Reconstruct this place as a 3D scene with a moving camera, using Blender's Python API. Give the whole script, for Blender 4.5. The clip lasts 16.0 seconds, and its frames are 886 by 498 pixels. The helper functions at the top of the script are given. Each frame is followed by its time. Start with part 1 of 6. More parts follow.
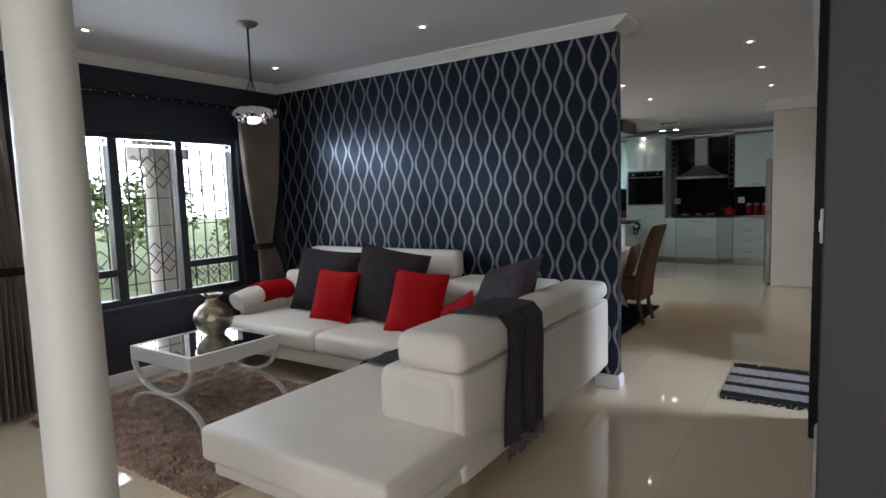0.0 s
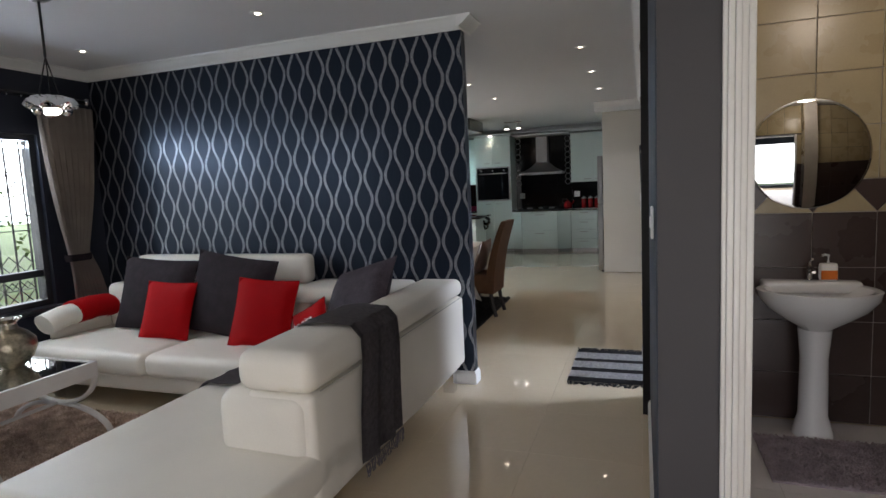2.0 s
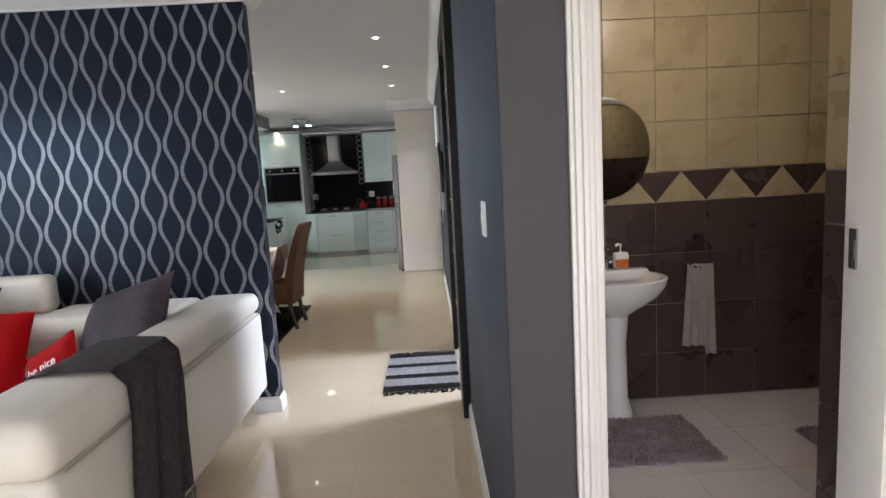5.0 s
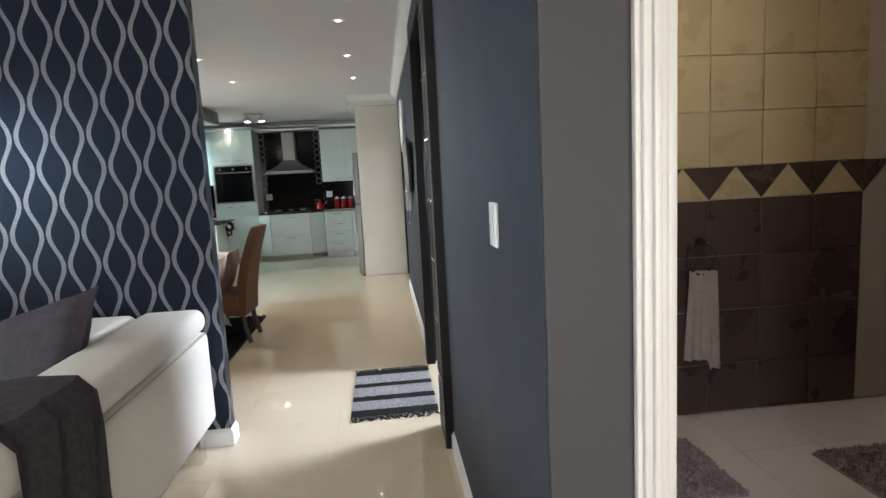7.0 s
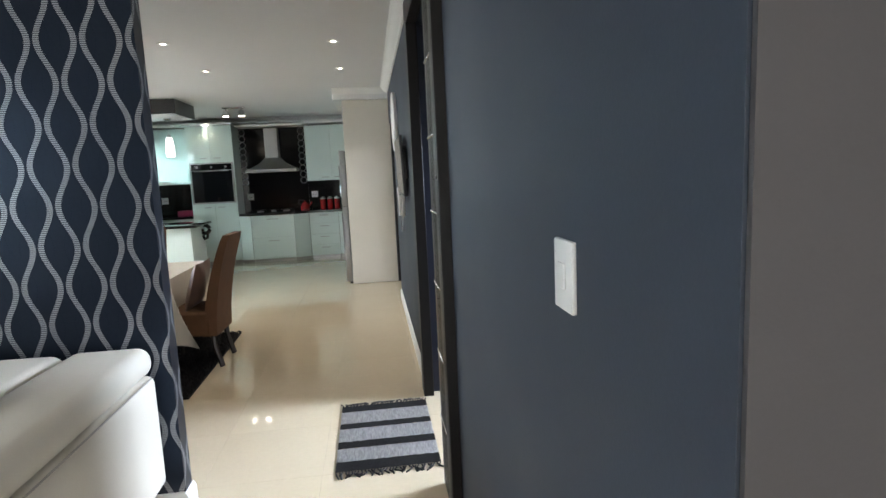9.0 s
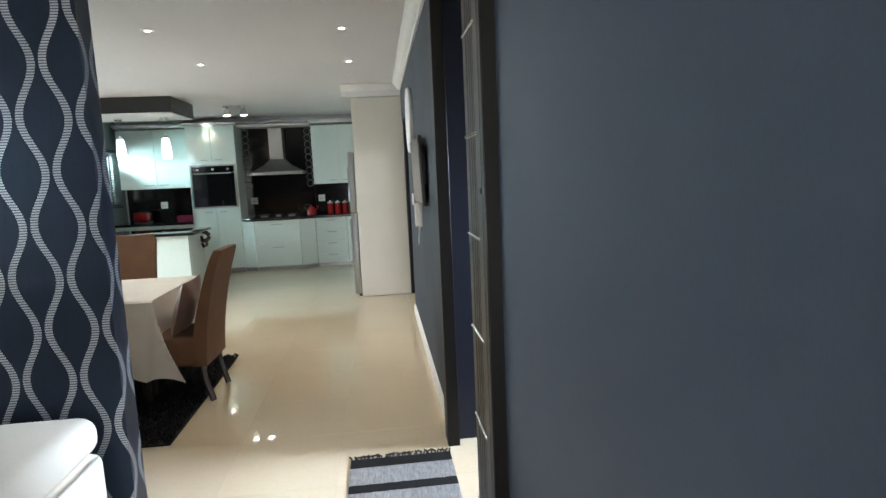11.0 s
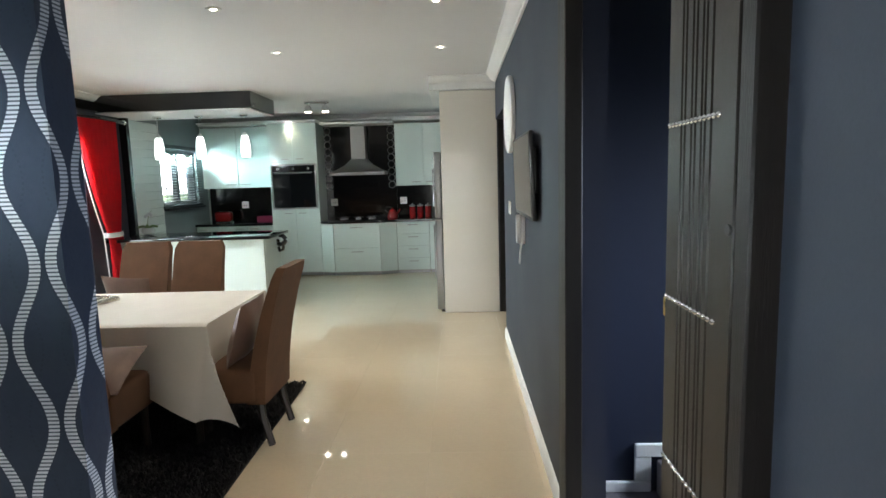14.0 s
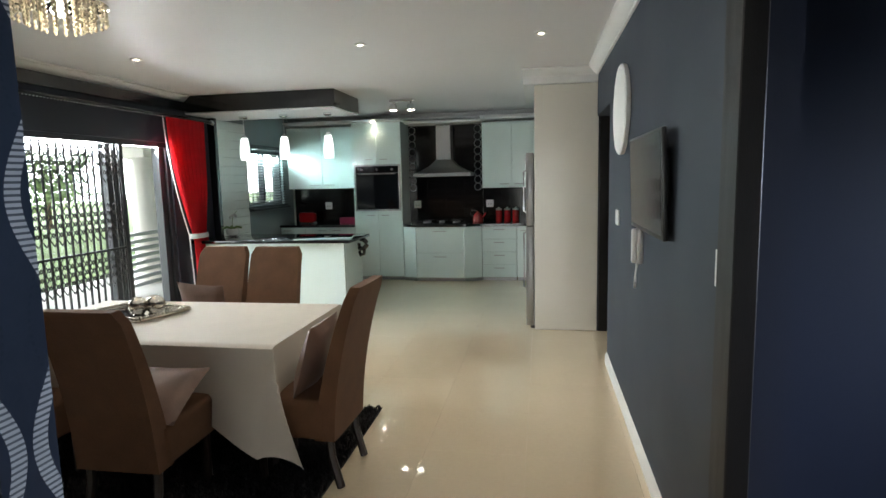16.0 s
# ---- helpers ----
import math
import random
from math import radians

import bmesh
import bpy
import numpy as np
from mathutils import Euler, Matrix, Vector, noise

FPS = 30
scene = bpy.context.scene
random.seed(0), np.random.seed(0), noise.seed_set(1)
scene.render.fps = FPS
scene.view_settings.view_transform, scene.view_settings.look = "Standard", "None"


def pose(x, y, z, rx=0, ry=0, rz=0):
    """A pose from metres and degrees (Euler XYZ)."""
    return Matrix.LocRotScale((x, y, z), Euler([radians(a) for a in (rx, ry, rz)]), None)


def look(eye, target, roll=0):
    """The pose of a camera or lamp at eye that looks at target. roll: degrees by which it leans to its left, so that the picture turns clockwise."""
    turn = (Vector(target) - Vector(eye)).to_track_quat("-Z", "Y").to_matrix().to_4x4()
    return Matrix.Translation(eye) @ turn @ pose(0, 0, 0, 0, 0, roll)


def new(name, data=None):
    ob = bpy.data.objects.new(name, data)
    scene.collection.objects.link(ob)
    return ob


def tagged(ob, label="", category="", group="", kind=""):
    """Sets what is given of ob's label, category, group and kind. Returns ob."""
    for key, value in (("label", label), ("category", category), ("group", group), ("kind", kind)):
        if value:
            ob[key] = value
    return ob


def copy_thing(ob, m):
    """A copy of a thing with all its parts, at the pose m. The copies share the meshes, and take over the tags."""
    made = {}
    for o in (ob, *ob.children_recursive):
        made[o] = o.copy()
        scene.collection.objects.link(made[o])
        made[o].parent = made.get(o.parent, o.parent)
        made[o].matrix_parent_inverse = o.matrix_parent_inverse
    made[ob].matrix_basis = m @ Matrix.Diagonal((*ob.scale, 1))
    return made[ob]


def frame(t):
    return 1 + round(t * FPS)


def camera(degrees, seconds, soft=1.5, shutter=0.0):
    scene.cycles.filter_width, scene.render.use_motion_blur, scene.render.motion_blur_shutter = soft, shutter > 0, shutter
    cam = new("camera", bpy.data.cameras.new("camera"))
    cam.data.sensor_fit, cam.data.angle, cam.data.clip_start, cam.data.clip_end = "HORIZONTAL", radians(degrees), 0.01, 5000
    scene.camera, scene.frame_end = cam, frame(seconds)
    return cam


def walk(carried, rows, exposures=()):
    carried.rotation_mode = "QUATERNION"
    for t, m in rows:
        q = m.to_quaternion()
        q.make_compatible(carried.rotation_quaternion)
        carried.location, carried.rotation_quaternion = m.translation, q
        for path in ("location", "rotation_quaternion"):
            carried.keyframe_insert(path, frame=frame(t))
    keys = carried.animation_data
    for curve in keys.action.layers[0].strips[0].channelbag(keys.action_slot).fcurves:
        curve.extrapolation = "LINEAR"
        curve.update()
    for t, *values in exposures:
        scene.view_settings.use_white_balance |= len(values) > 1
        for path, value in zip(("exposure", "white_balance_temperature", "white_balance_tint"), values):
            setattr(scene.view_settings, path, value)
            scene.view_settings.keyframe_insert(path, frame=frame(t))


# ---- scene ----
cam = camera(76.0, 16.0)
EXPOSURES = [(0.0, -0.98, 6450, 15), (1.0, -1.02, 6450, 15), (2.5, -0.74, 6450, 16), (4.5, -0.1, 6450, 16), (7.5, 0.08, 6550, 11), (8.5, 0.07, 6500, 10), (11.5, 0.33, 6450, 8), (13.0, 0.44, 6450, 8), (14.5, 0.24, 6500, 8), (15.5, 0.10, 6500, 8), (16.0, -0.03, 6550, 8)]
PATH = [
    (0, (0.208, 0.449, 1.489), (-0.903, 2.101, 1.301), -1.9),
    (0.5, (0.216, 0.498, 1.497), (-0.809, 2.205, 1.302), -2.2),
    (1, (0.219, 0.525, 1.499), (-0.698, 2.291, 1.295), -2.3),
    (1.5, (0.193, 0.565, 1.502), (-0.599, 2.389, 1.29), -2.6),
    (2, (0.17, 0.594, 1.511), (-0.494, 2.468, 1.29), -2.7),
    (2.5, (0.135, 0.632, 1.517), (-0.41, 2.543, 1.29), -2.8),
    (3, (0.087, 0.679, 1.518), (-0.334, 2.62, 1.286), -2.9),
    (3.5, (0.035, 0.727, 1.511), (-0.243, 2.693, 1.274), -3.0),
    (4, (0.015, 0.773, 1.493), (-0.137, 2.753, 1.251), -3.0),
    (4.5, (0.013, 0.856, 1.485), (-0.028, 2.84, 1.236), -3.1),
    (5, (0.012, 0.953, 1.487), (0.059, 2.936, 1.234), -3.2),
    (7.5, (-0.125, 1.52, 1.475), (0.091, 3.49, 1.213), -2.9),
    (8, (-0.144, 1.667, 1.488), (0.087, 3.635, 1.221), -2.8),
    (8.5, (-0.132, 1.835, 1.502), (0.109, 3.803, 1.234), -2.6),
    (9, (-0.111, 2.003, 1.515), (0.133, 3.97, 1.246), -2.6),
    (11.5, (-0.168, 2.782, 1.556), (0.024, 4.755, 1.295), -2.4),
    (12, (-0.196, 2.908, 1.561), (-0.063, 4.887, 1.303), -2.3),
    (12.5, (-0.23, 3.056, 1.574), (-0.152, 5.038, 1.319), -2.2),
    (13, (-0.274, 3.195, 1.586), (-0.243, 5.179, 1.333), -2.1),
    (13.5, (-0.268, 3.331, 1.576), (-0.28, 5.315, 1.325), -1.9),
    (14, (-0.242, 3.486, 1.586), (-0.297, 5.469, 1.334), -1.7),
    (14.5, (-0.224, 3.627, 1.6), (-0.343, 5.607, 1.35), -1.7),
    (15, (-0.25, 3.753, 1.601), (-0.453, 5.728, 1.354), -1.5),
    (15.5, (-0.305, 3.898, 1.611), (-0.584, 5.863, 1.366), -1.4),
    (16, (-0.355, 4.02, 1.622), (-0.694, 5.976, 1.376), -1.3),
]
walk(cam, [(t, look(eye, target, roll)) for t, eye, target, roll in PATH], EXPOSURES)

# ---- sky, sun, window light and added fill ----
world = bpy.data.worlds.new("sky")
scene.world = world
world.use_nodes = True
wn = world.node_tree.nodes
sky = wn.new("ShaderNodeTexSky")
sky.sky_type = "NISHITA"
sky.sun_disc = False
sky.sun_elevation = radians(55)
sky.sun_rotation = radians(120)
world.node_tree.links.new(sky.outputs[0], wn["Background"].inputs[0])
wn["Background"].inputs[1].default_value = 0.15
sun = new("sun", bpy.data.lights.new("sun", "SUN"))
sun.data.energy, sun.data.angle, sun.data.color = 5.0, radians(0.5), (1.0, 0.95, 0.86)
sun.matrix_world = look((20, -12, 30), (0, 6, 0))


def area_lamp(name, x, y, z, w, h, power, colour, aim=(1, 0, 0)):
    lamp = new(name, bpy.data.lights.new(name, "AREA"))
    lamp.data.shape, lamp.data.size, lamp.data.size_y = "RECTANGLE", w, h
    lamp.data.energy, lamp.data.color = power, colour
    lamp.matrix_world = look((x, y, z), (x + aim[0], y + aim[1], z + aim[2]))
    return lamp


DAY = (0.72, 0.87, 1.0)
area_lamp("window_light", -4.72, 3.15, 2.03, 1.7, 0.08, 54, DAY, (1, 0, -0.45))
# Light for the unseen second window, added to brighten the chaise.
area_lamp("window_light", -4.72, 0.3, 2.03, 1.7, 0.08, 42, DAY, (1, 0, -0.45))
area_lamp("door_light", -4.72, 8.72, 2.02, 2.6, 0.08, 185, (0.88, 0.95, 1.0), (1, 0, -0.5))
area_lamp("kitchen_window_light", -4.72, 12.47, 2.03, 1.1, 0.08, 68, (0.66, 0.96, 0.98), (1, 0, -0.7))
# Added fill lamp behind the start of the walk; no door is built there.
area_lamp("rear_fill_light", 0.5, -1.27, 1.25, 3.4, 2.2, 95, (1.0, 0.98, 0.97), (0, 1, -0.25))
stair_light = area_lamp("stair_window_light", 2.68, 5.55, 1.95, 0.8, 0.8, 50, (0.70, 0.82, 1.0), (-3.5, -0.5, -1.9))
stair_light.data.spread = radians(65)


# ---- materials ----
def node_mat(name):
    m = bpy.data.materials.new(name)
    m.use_nodes = True
    return m, m.node_tree.nodes, m.node_tree.links, m.node_tree.nodes["Principled BSDF"]


def math_node(n, l, op, a, b=None, c=None):
    k = n.new("ShaderNodeMath")
    k.operation = op
    for i, v in enumerate((a, b, c)):
        if v is None:
            continue
        if isinstance(v, (int, float)):
            k.inputs[i].default_value = v
        else:
            l.new(v, k.inputs[i])
    return k.outputs[0]


def mat(name, colour, rough=0.5, metal=0.0, vary=0.12, scale=6.0, grain=90.0, bump=0.1, coat=0.0, stretch=(1, 1, 1), spec=0.5, piece=0.0, sheen=0.0, other=None):
    """A plain surface with large stains, fine grain, relief and, where wanted, a difference from piece to piece."""
    m, n, l, p = node_mat(name)
    tc = n.new("ShaderNodeTexCoord")
    mp = n.new("ShaderNodeMapping")
    mp.inputs["Scale"].default_value = stretch
    l.new(tc.outputs["Object"], mp.inputs[0])
    big, fine = n.new("ShaderNodeTexNoise"), n.new("ShaderNodeTexNoise")
    big.inputs["Scale"].default_value, big.inputs["Detail"].default_value = scale, 4
    fine.inputs["Scale"].default_value, fine.inputs["Detail"].default_value = grain, 3
    l.new(mp.outputs[0], big.inputs[0])
    l.new(mp.outputs[0], fine.inputs[0])
    mixed = math_node(n, l, "ADD", math_node(n, l, "MULTIPLY", big.outputs[0], 0.6), math_node(n, l, "MULTIPLY", fine.outputs[0], 0.4))
    if piece:
        info = n.new("ShaderNodeObjectInfo")
        l.new(math_node(n, l, "MULTIPLY", info.outputs["Random"], 40.0), mp.inputs["Location"])
        mixed = math_node(n, l, "ADD", mixed, math_node(n, l, "MULTIPLY", math_node(n, l, "SUBTRACT", info.outputs["Random"], 0.5), piece))
    ramp = n.new("ShaderNodeValToRGB")
    dark = [c * (1 - vary) for c in colour]
    light = [min(1.0, c * (1 + vary)) for c in colour] if other is None else other
    ramp.color_ramp.elements[0].position, ramp.color_ramp.elements[1].position = 0.3, 0.7
    ramp.color_ramp.elements[0].color, ramp.color_ramp.elements[1].color = (*dark, 1), (*light, 1)
    l.new(mixed, ramp.inputs[0])
    l.new(ramp.outputs[0], p.inputs["Base Color"])
    rr = math_node(n, l, "MULTIPLY_ADD", big.outputs[0], rough * 0.3, rough * 0.85)
    l.new(rr, p.inputs["Roughness"])
    p.inputs["Metallic"].default_value = metal
    p.inputs["Coat Weight"].default_value = coat
    p.inputs["Coat Roughness"].default_value = 0.05
    p.inputs["Specular IOR Level"].default_value = spec
    p.inputs["Sheen Weight"].default_value = sheen
    if bump:
        b = n.new("ShaderNodeBump")
        b.inputs["Strength"].default_value, b.inputs["Distance"].default_value = bump, 0.004
        l.new(fine.outputs[0], b.inputs["Height"])
        l.new(b.outputs[0], p.inputs["Normal"])
    return m


def glow(name, colour, strength):
    m, n, l, p = node_mat(name)
    p.inputs["Base Color"].default_value = (*colour, 1)
    p.inputs["Emission Color"].default_value = (*colour, 1)
    p.inputs["Emission Strength"].default_value = strength
    return m


def glass(name, tint=(1, 1, 1), rough=0.0, thin=True):
    m, n, l, p = node_mat(name)
    p.inputs["Base Color"].default_value = (*tint, 1)
    p.inputs["Roughness"].default_value = rough
    p.inputs["Transmission Weight"].default_value = 1.0
    p.inputs["IOR"].default_value = 1.45
    return m


def wallpaper(name):
    """Dark paper with silver ogee ribbons of fine cross lines, and faint dotted curves inside the leaves."""
    m, n, l, p = node_mat(name)
    tc = n.new("ShaderNodeTexCoord")
    sep = n.new("ShaderNodeSeparateXYZ")
    l.new(tc.outputs["Object"], sep.inputs[0])
    across = math_node(n, l, "ADD", sep.outputs[0], sep.outputs[1])
    across = math_node(n, l, "ADD", across, -0.0826)
    up = sep.outputs[2]
    step = 0.0892
    u = math_node(n, l, "DIVIDE", across, step)
    cell = math_node(n, l, "ROUND", u)
    off = math_node(n, l, "MULTIPLY", math_node(n, l, "SUBTRACT", u, cell), step)
    odd = math_node(n, l, "ABSOLUTE", math_node(n, l, "MODULO", cell, 2.0))
    sign = math_node(n, l, "MULTIPLY_ADD", odd, -2.0, 1.0)
    wave = math_node(n, l, "SINE", math_node(n, l, "MULTIPLY", math_node(n, l, "ADD", up, 0.3595), 2 * math.pi / 0.342))
    away = math_node(n, l, "SUBTRACT", off, math_node(n, l, "MULTIPLY", math_node(n, l, "MULTIPLY", sign, wave), 0.0275))
    ribbon = math_node(n, l, "LESS_THAN", math_node(n, l, "ABSOLUTE", away), 0.012)
    hatch = math_node(n, l, "GREATER_THAN", math_node(n, l, "SINE", math_node(n, l, "MULTIPLY", up, 2 * math.pi / 0.0085)), -0.25)
    lit = math_node(n, l, "MULTIPLY", ribbon, math_node(n, l, "MULTIPLY_ADD", hatch, 0.85, 0.15))
    thin = math_node(n, l, "ADD", off, math_node(n, l, "MULTIPLY", math_node(n, l, "MULTIPLY", sign, wave), 0.024))
    dot = math_node(n, l, "GREATER_THAN", math_node(n, l, "SINE", math_node(n, l, "MULTIPLY", up, 2 * math.pi / 0.011)), 0.0)
    dotted = math_node(n, l, "MULTIPLY", math_node(n, l, "LESS_THAN", math_node(n, l, "ABSOLUTE", thin), 0.0022), dot)
    fine = n.new("ShaderNodeTexNoise")
    fine.inputs["Scale"].default_value = 60
    l.new(tc.outputs["Object"], fine.inputs[0])
    base = n.new("ShaderNodeValToRGB")
    base.color_ramp.elements[0].color, base.color_ramp.elements[1].color = (0.0064, 0.0076, 0.0118, 1), (0.0100, 0.0120, 0.0182, 1)
    l.new(fine.outputs[0], base.inputs[0])
    mixa = n.new("ShaderNodeMixRGB")
    l.new(math_node(n, l, "MULTIPLY", dotted, 0.7), mixa.inputs[0])
    l.new(base.outputs[0], mixa.inputs[1])
    mixa.inputs[2].default_value = (0.004, 0.005, 0.008, 1)
    mixb = n.new("ShaderNodeMixRGB")
    l.new(lit, mixb.inputs[0])
    l.new(mixa.outputs[0], mixb.inputs[1])
    mixb.inputs[2].default_value = (0.34, 0.345, 0.36, 1)
    l.new(mixb.outputs[0], p.inputs["Base Color"])
    l.new(math_node(n, l, "MULTIPLY", lit, 0.65), p.inputs["Metallic"])
    p.inputs["Specular IOR Level"].default_value = 0.32
    p.inputs["Specular Tint"].default_value = (0.48, 0.68, 1.0, 1)
    l.new(math_node(n, l, "MULTIPLY_ADD", lit, -0.05, 0.34), p.inputs["Roughness"])
    b = n.new("ShaderNodeBump")
    b.inputs["Strength"].default_value, b.inputs["Distance"].default_value = 0.35, 0.002
    l.new(math_node(n, l, "ADD", lit, math_node(n, l, "MULTIPLY", fine.outputs[0], 0.4)), b.inputs["Height"])
    l.new(b.outputs[0], p.inputs["Normal"])
    return m


M_PAPER = wallpaper("ogee_wallpaper")
M_CEIL = mat("ceiling_paint", (0.74, 0.74, 0.76), 0.55, vary=0.03, scale=1.5, grain=200, bump=0.03)
M_CORNICE = mat("cornice_plaster", (0.78, 0.78, 0.77), 0.5, vary=0.04, scale=4, bump=0.04)
M_SKIRT = mat("white_skirting_paint", (0.78, 0.77, 0.75), 0.35, vary=0.05, scale=9, bump=0.05)
M_BLUE = mat("slate_blue_wall_paint", (0.032, 0.040, 0.057), 0.6, spec=0.3, vary=0.06, scale=1.3, grain=160, bump=0.06)
M_GREY = mat("warm_grey_wall_paint", (0.054, 0.050, 0.053), 0.6, spec=0.35, vary=0.05, scale=1.6, grain=160, bump=0.06)
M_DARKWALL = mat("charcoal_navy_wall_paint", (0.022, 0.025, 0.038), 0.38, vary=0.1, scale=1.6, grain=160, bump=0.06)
M_KITNORTH = mat("pale_kitchen_paint", (0.60, 0.62, 0.60), 0.5, vary=0.05, scale=2, bump=0.05)
M_DISC = mat("mottled_silver_grey_disc", (0.38, 0.38, 0.36), 0.4, vary=0.35, scale=18, grain=70, bump=0.5)
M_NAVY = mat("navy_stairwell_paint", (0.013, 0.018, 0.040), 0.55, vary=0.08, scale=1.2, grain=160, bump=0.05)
M_KITWALL = mat("kitchen_grey_paint", (0.20, 0.22, 0.23), 0.5, vary=0.05, scale=2, bump=0.05)
M_CREAM = mat("cream_gloss_panel", (0.70, 0.66, 0.58), 0.22, vary=0.04, scale=2, bump=0.01, coat=0.3)
M_TILE = mat("polished_cream_porcelain", (0.73, 0.605, 0.43), 0.035, vary=0.04, scale=2.2, grain=40, bump=0.0, spec=1.0, piece=0.06, coat=0.7)
M_GROUT = mat("floor_grout", (0.70, 0.59, 0.425), 0.3)
M_BTILE = mat("dark_brown_wall_tile", (0.060, 0.040, 0.036), 0.28, vary=0.14, scale=3, grain=60, bump=0.02, piece=0.25)
M_UTILE = mat("beige_wall_tile", (0.38, 0.31, 0.19), 0.28, vary=0.08, scale=5, bump=0.02, piece=0.2)
M_BGROUT = mat("bathroom_grout", (0.42, 0.38, 0.34), 0.8)
M_BFLOOR = mat("grey_bathroom_floor_tile", (0.60, 0.57, 0.57), 0.35, vary=0.06, scale=4, bump=0.02, piece=0.1)
M_WHITE = mat("white_gloss_paint", (0.68, 0.655, 0.62), 0.3, vary=0.04, scale=6, bump=0.03)
M_CERAMIC = mat("white_ceramic", (0.80, 0.80, 0.80), 0.08, vary=0.02, bump=0.0, coat=0.5)
M_LEATHER = mat("white_leather", (0.76, 0.71, 0.62), 0.42, vary=0.06, scale=3, grain=220, bump=0.12)
M_PIPING = mat("cream_leather_seam", (0.45, 0.42, 0.37), 0.5, bump=0.1)
M_DARKFAB = mat("dark_grey_velvet", (0.022, 0.016, 0.019), 0.85, vary=0.45, scale=14, grain=120, bump=0.3, spec=0.15)
M_MAUVEFAB = mat("dark_mauve_crushed_velvet", (0.045, 0.034, 0.042), 0.7, vary=0.55, scale=16, grain=90, bump=0.3, spec=0.25)
M_RED = mat("red_cotton", (0.32, 0.0015, 0.003), 0.8, spec=0.12, vary=0.1, scale=10, grain=260, bump=0.2)
M_THROW = mat("charcoal_knit_throw", (0.115, 0.100, 0.104), 0.9, vary=0.5, scale=40, grain=260, bump=0.6, stretch=(1, 1, 1))
M_SHAG = mat("mauve_brown_shag", (0.74, 0.53, 0.42), 0.9, vary=0.5, scale=12, grain=90, bump=0.6, piece=0.4)
M_BLACKSHAG = mat("black_shag", (0.012, 0.010, 0.010), 0.8, vary=0.5, scale=16, grain=90, bump=0.6)
M_CHROME = mat("chrome", (0.75, 0.75, 0.76), 0.08, 1.0, vary=0.03, bump=0.0)
M_STEEL = mat("brushed_stainless_steel", (0.36, 0.36, 0.36), 0.34, 1.0, vary=0.06, scale=3, grain=120, bump=0.02, stretch=(8, 8, 0.5))
M_BLACK = mat("black_gloss_lacquer", (0.008, 0.008, 0.009), 0.12, vary=0.2, bump=0.01, coat=0.4)
M_BLACKWOOD = mat("black_stained_wood", (0.008, 0.006, 0.006), 0.5, spec=0.3, vary=0.3, scale=4, grain=60, bump=0.15, stretch=(6, 6, 0.6))
M_DOORWOOD = mat("dark_brown_timber_veneer", (0.015, 0.011, 0.008), 0.38, vary=0.35, scale=5, grain=50, bump=0.1, stretch=(14, 14, 0.7), coat=0.03, spec=0.25)
M_IRON = mat("black_painted_iron", (0.012, 0.012, 0.014), 0.45, vary=0.2, bump=0.1)
M_FRAME = mat("dark_bronze_window_frame", (0.020, 0.022, 0.026), 0.4, vary=0.2, bump=0.06)
M_GRANITE = mat("black_granite", (0.010, 0.010, 0.011), 0.08, vary=0.7, scale=60, grain=300, bump=0.0, coat=0.3)
M_SPLASH = mat("black_glass_tile", (0.007, 0.006, 0.006), 0.1, spec=0.35, vary=0.3, scale=10, bump=0.02, piece=0.4)
M_CAB = mat("white_gloss_cabinet", (0.66, 0.76, 0.73), 0.14, vary=0.02, scale=2, bump=0.0, coat=0.4)
M_CLAD = mat("white_gloss_cladding", (0.74, 0.77, 0.75), 0.2, vary=0.03, bump=0.01)
M_SUEDE = mat("brown_suede", (0.14, 0.072, 0.040), 0.85, vary=0.25, scale=7, grain=200, bump=0.2, sheen=0.04, spec=0.2)
M_SUEDE2 = mat("mauve_brown_satin", (0.17, 0.10, 0.075), 0.5, vary=0.25, scale=9, grain=150, bump=0.2, sheen=0.1)
M_LEG = mat("dark_wood_leg", (0.020, 0.011, 0.008), 0.35, vary=0.3, grain=50, bump=0.1)
M_CLOTH = mat("ivory_tablecloth", (0.62, 0.57, 0.50), 0.7, vary=0.05, scale=5, grain=300, bump=0.12)
M_CURTAIN = mat("taupe_curtain", (0.36, 0.31, 0.27), 0.75, vary=0.2, scale=5, grain=260, bump=0.15)
M_LINING = mat("pale_curtain_lining", (0.62, 0.62, 0.64), 0.7, vary=0.06, bump=0.1)
M_REDCURT = mat("red_curtain", (0.72, 0.008, 0.022), 0.65, vary=0.15, scale=5, grain=260, bump=0.15)
M_SILVER = mat("hammered_silver", (0.62, 0.58, 0.52), 0.16, 1.0, vary=0.25, scale=30, grain=60, bump=0.8)
M_GOLD = mat("antique_gold_glaze", (0.36, 0.31, 0.23), 0.3, 1.0, vary=0.45, scale=20, grain=50, bump=0.9)
M_PORCH = mat("cream_porch_paint", (0.70, 0.66, 0.60), 0.7, vary=0.06, bump=0.1)
M_COLUMN = mat("smooth_white_column_paint", (0.72, 0.73, 0.69), 0.4, vary=0.05, scale=3, bump=0.05)
M_PAVE = mat("porch_paving", (0.42, 0.40, 0.37), 0.7, vary=0.12, bump=0.2)
M_GRASS = mat("lawn", (0.10, 0.16, 0.05), 0.9, vary=0.4, scale=2, grain=30, bump=0.5)
M_LEAF = mat("foliage", (0.15, 0.22, 0.08), 0.6, vary=0.5, scale=8, bump=0.1)
M_BARK = mat("bark", (0.12, 0.09, 0.06), 0.9, vary=0.4, bump=0.5)
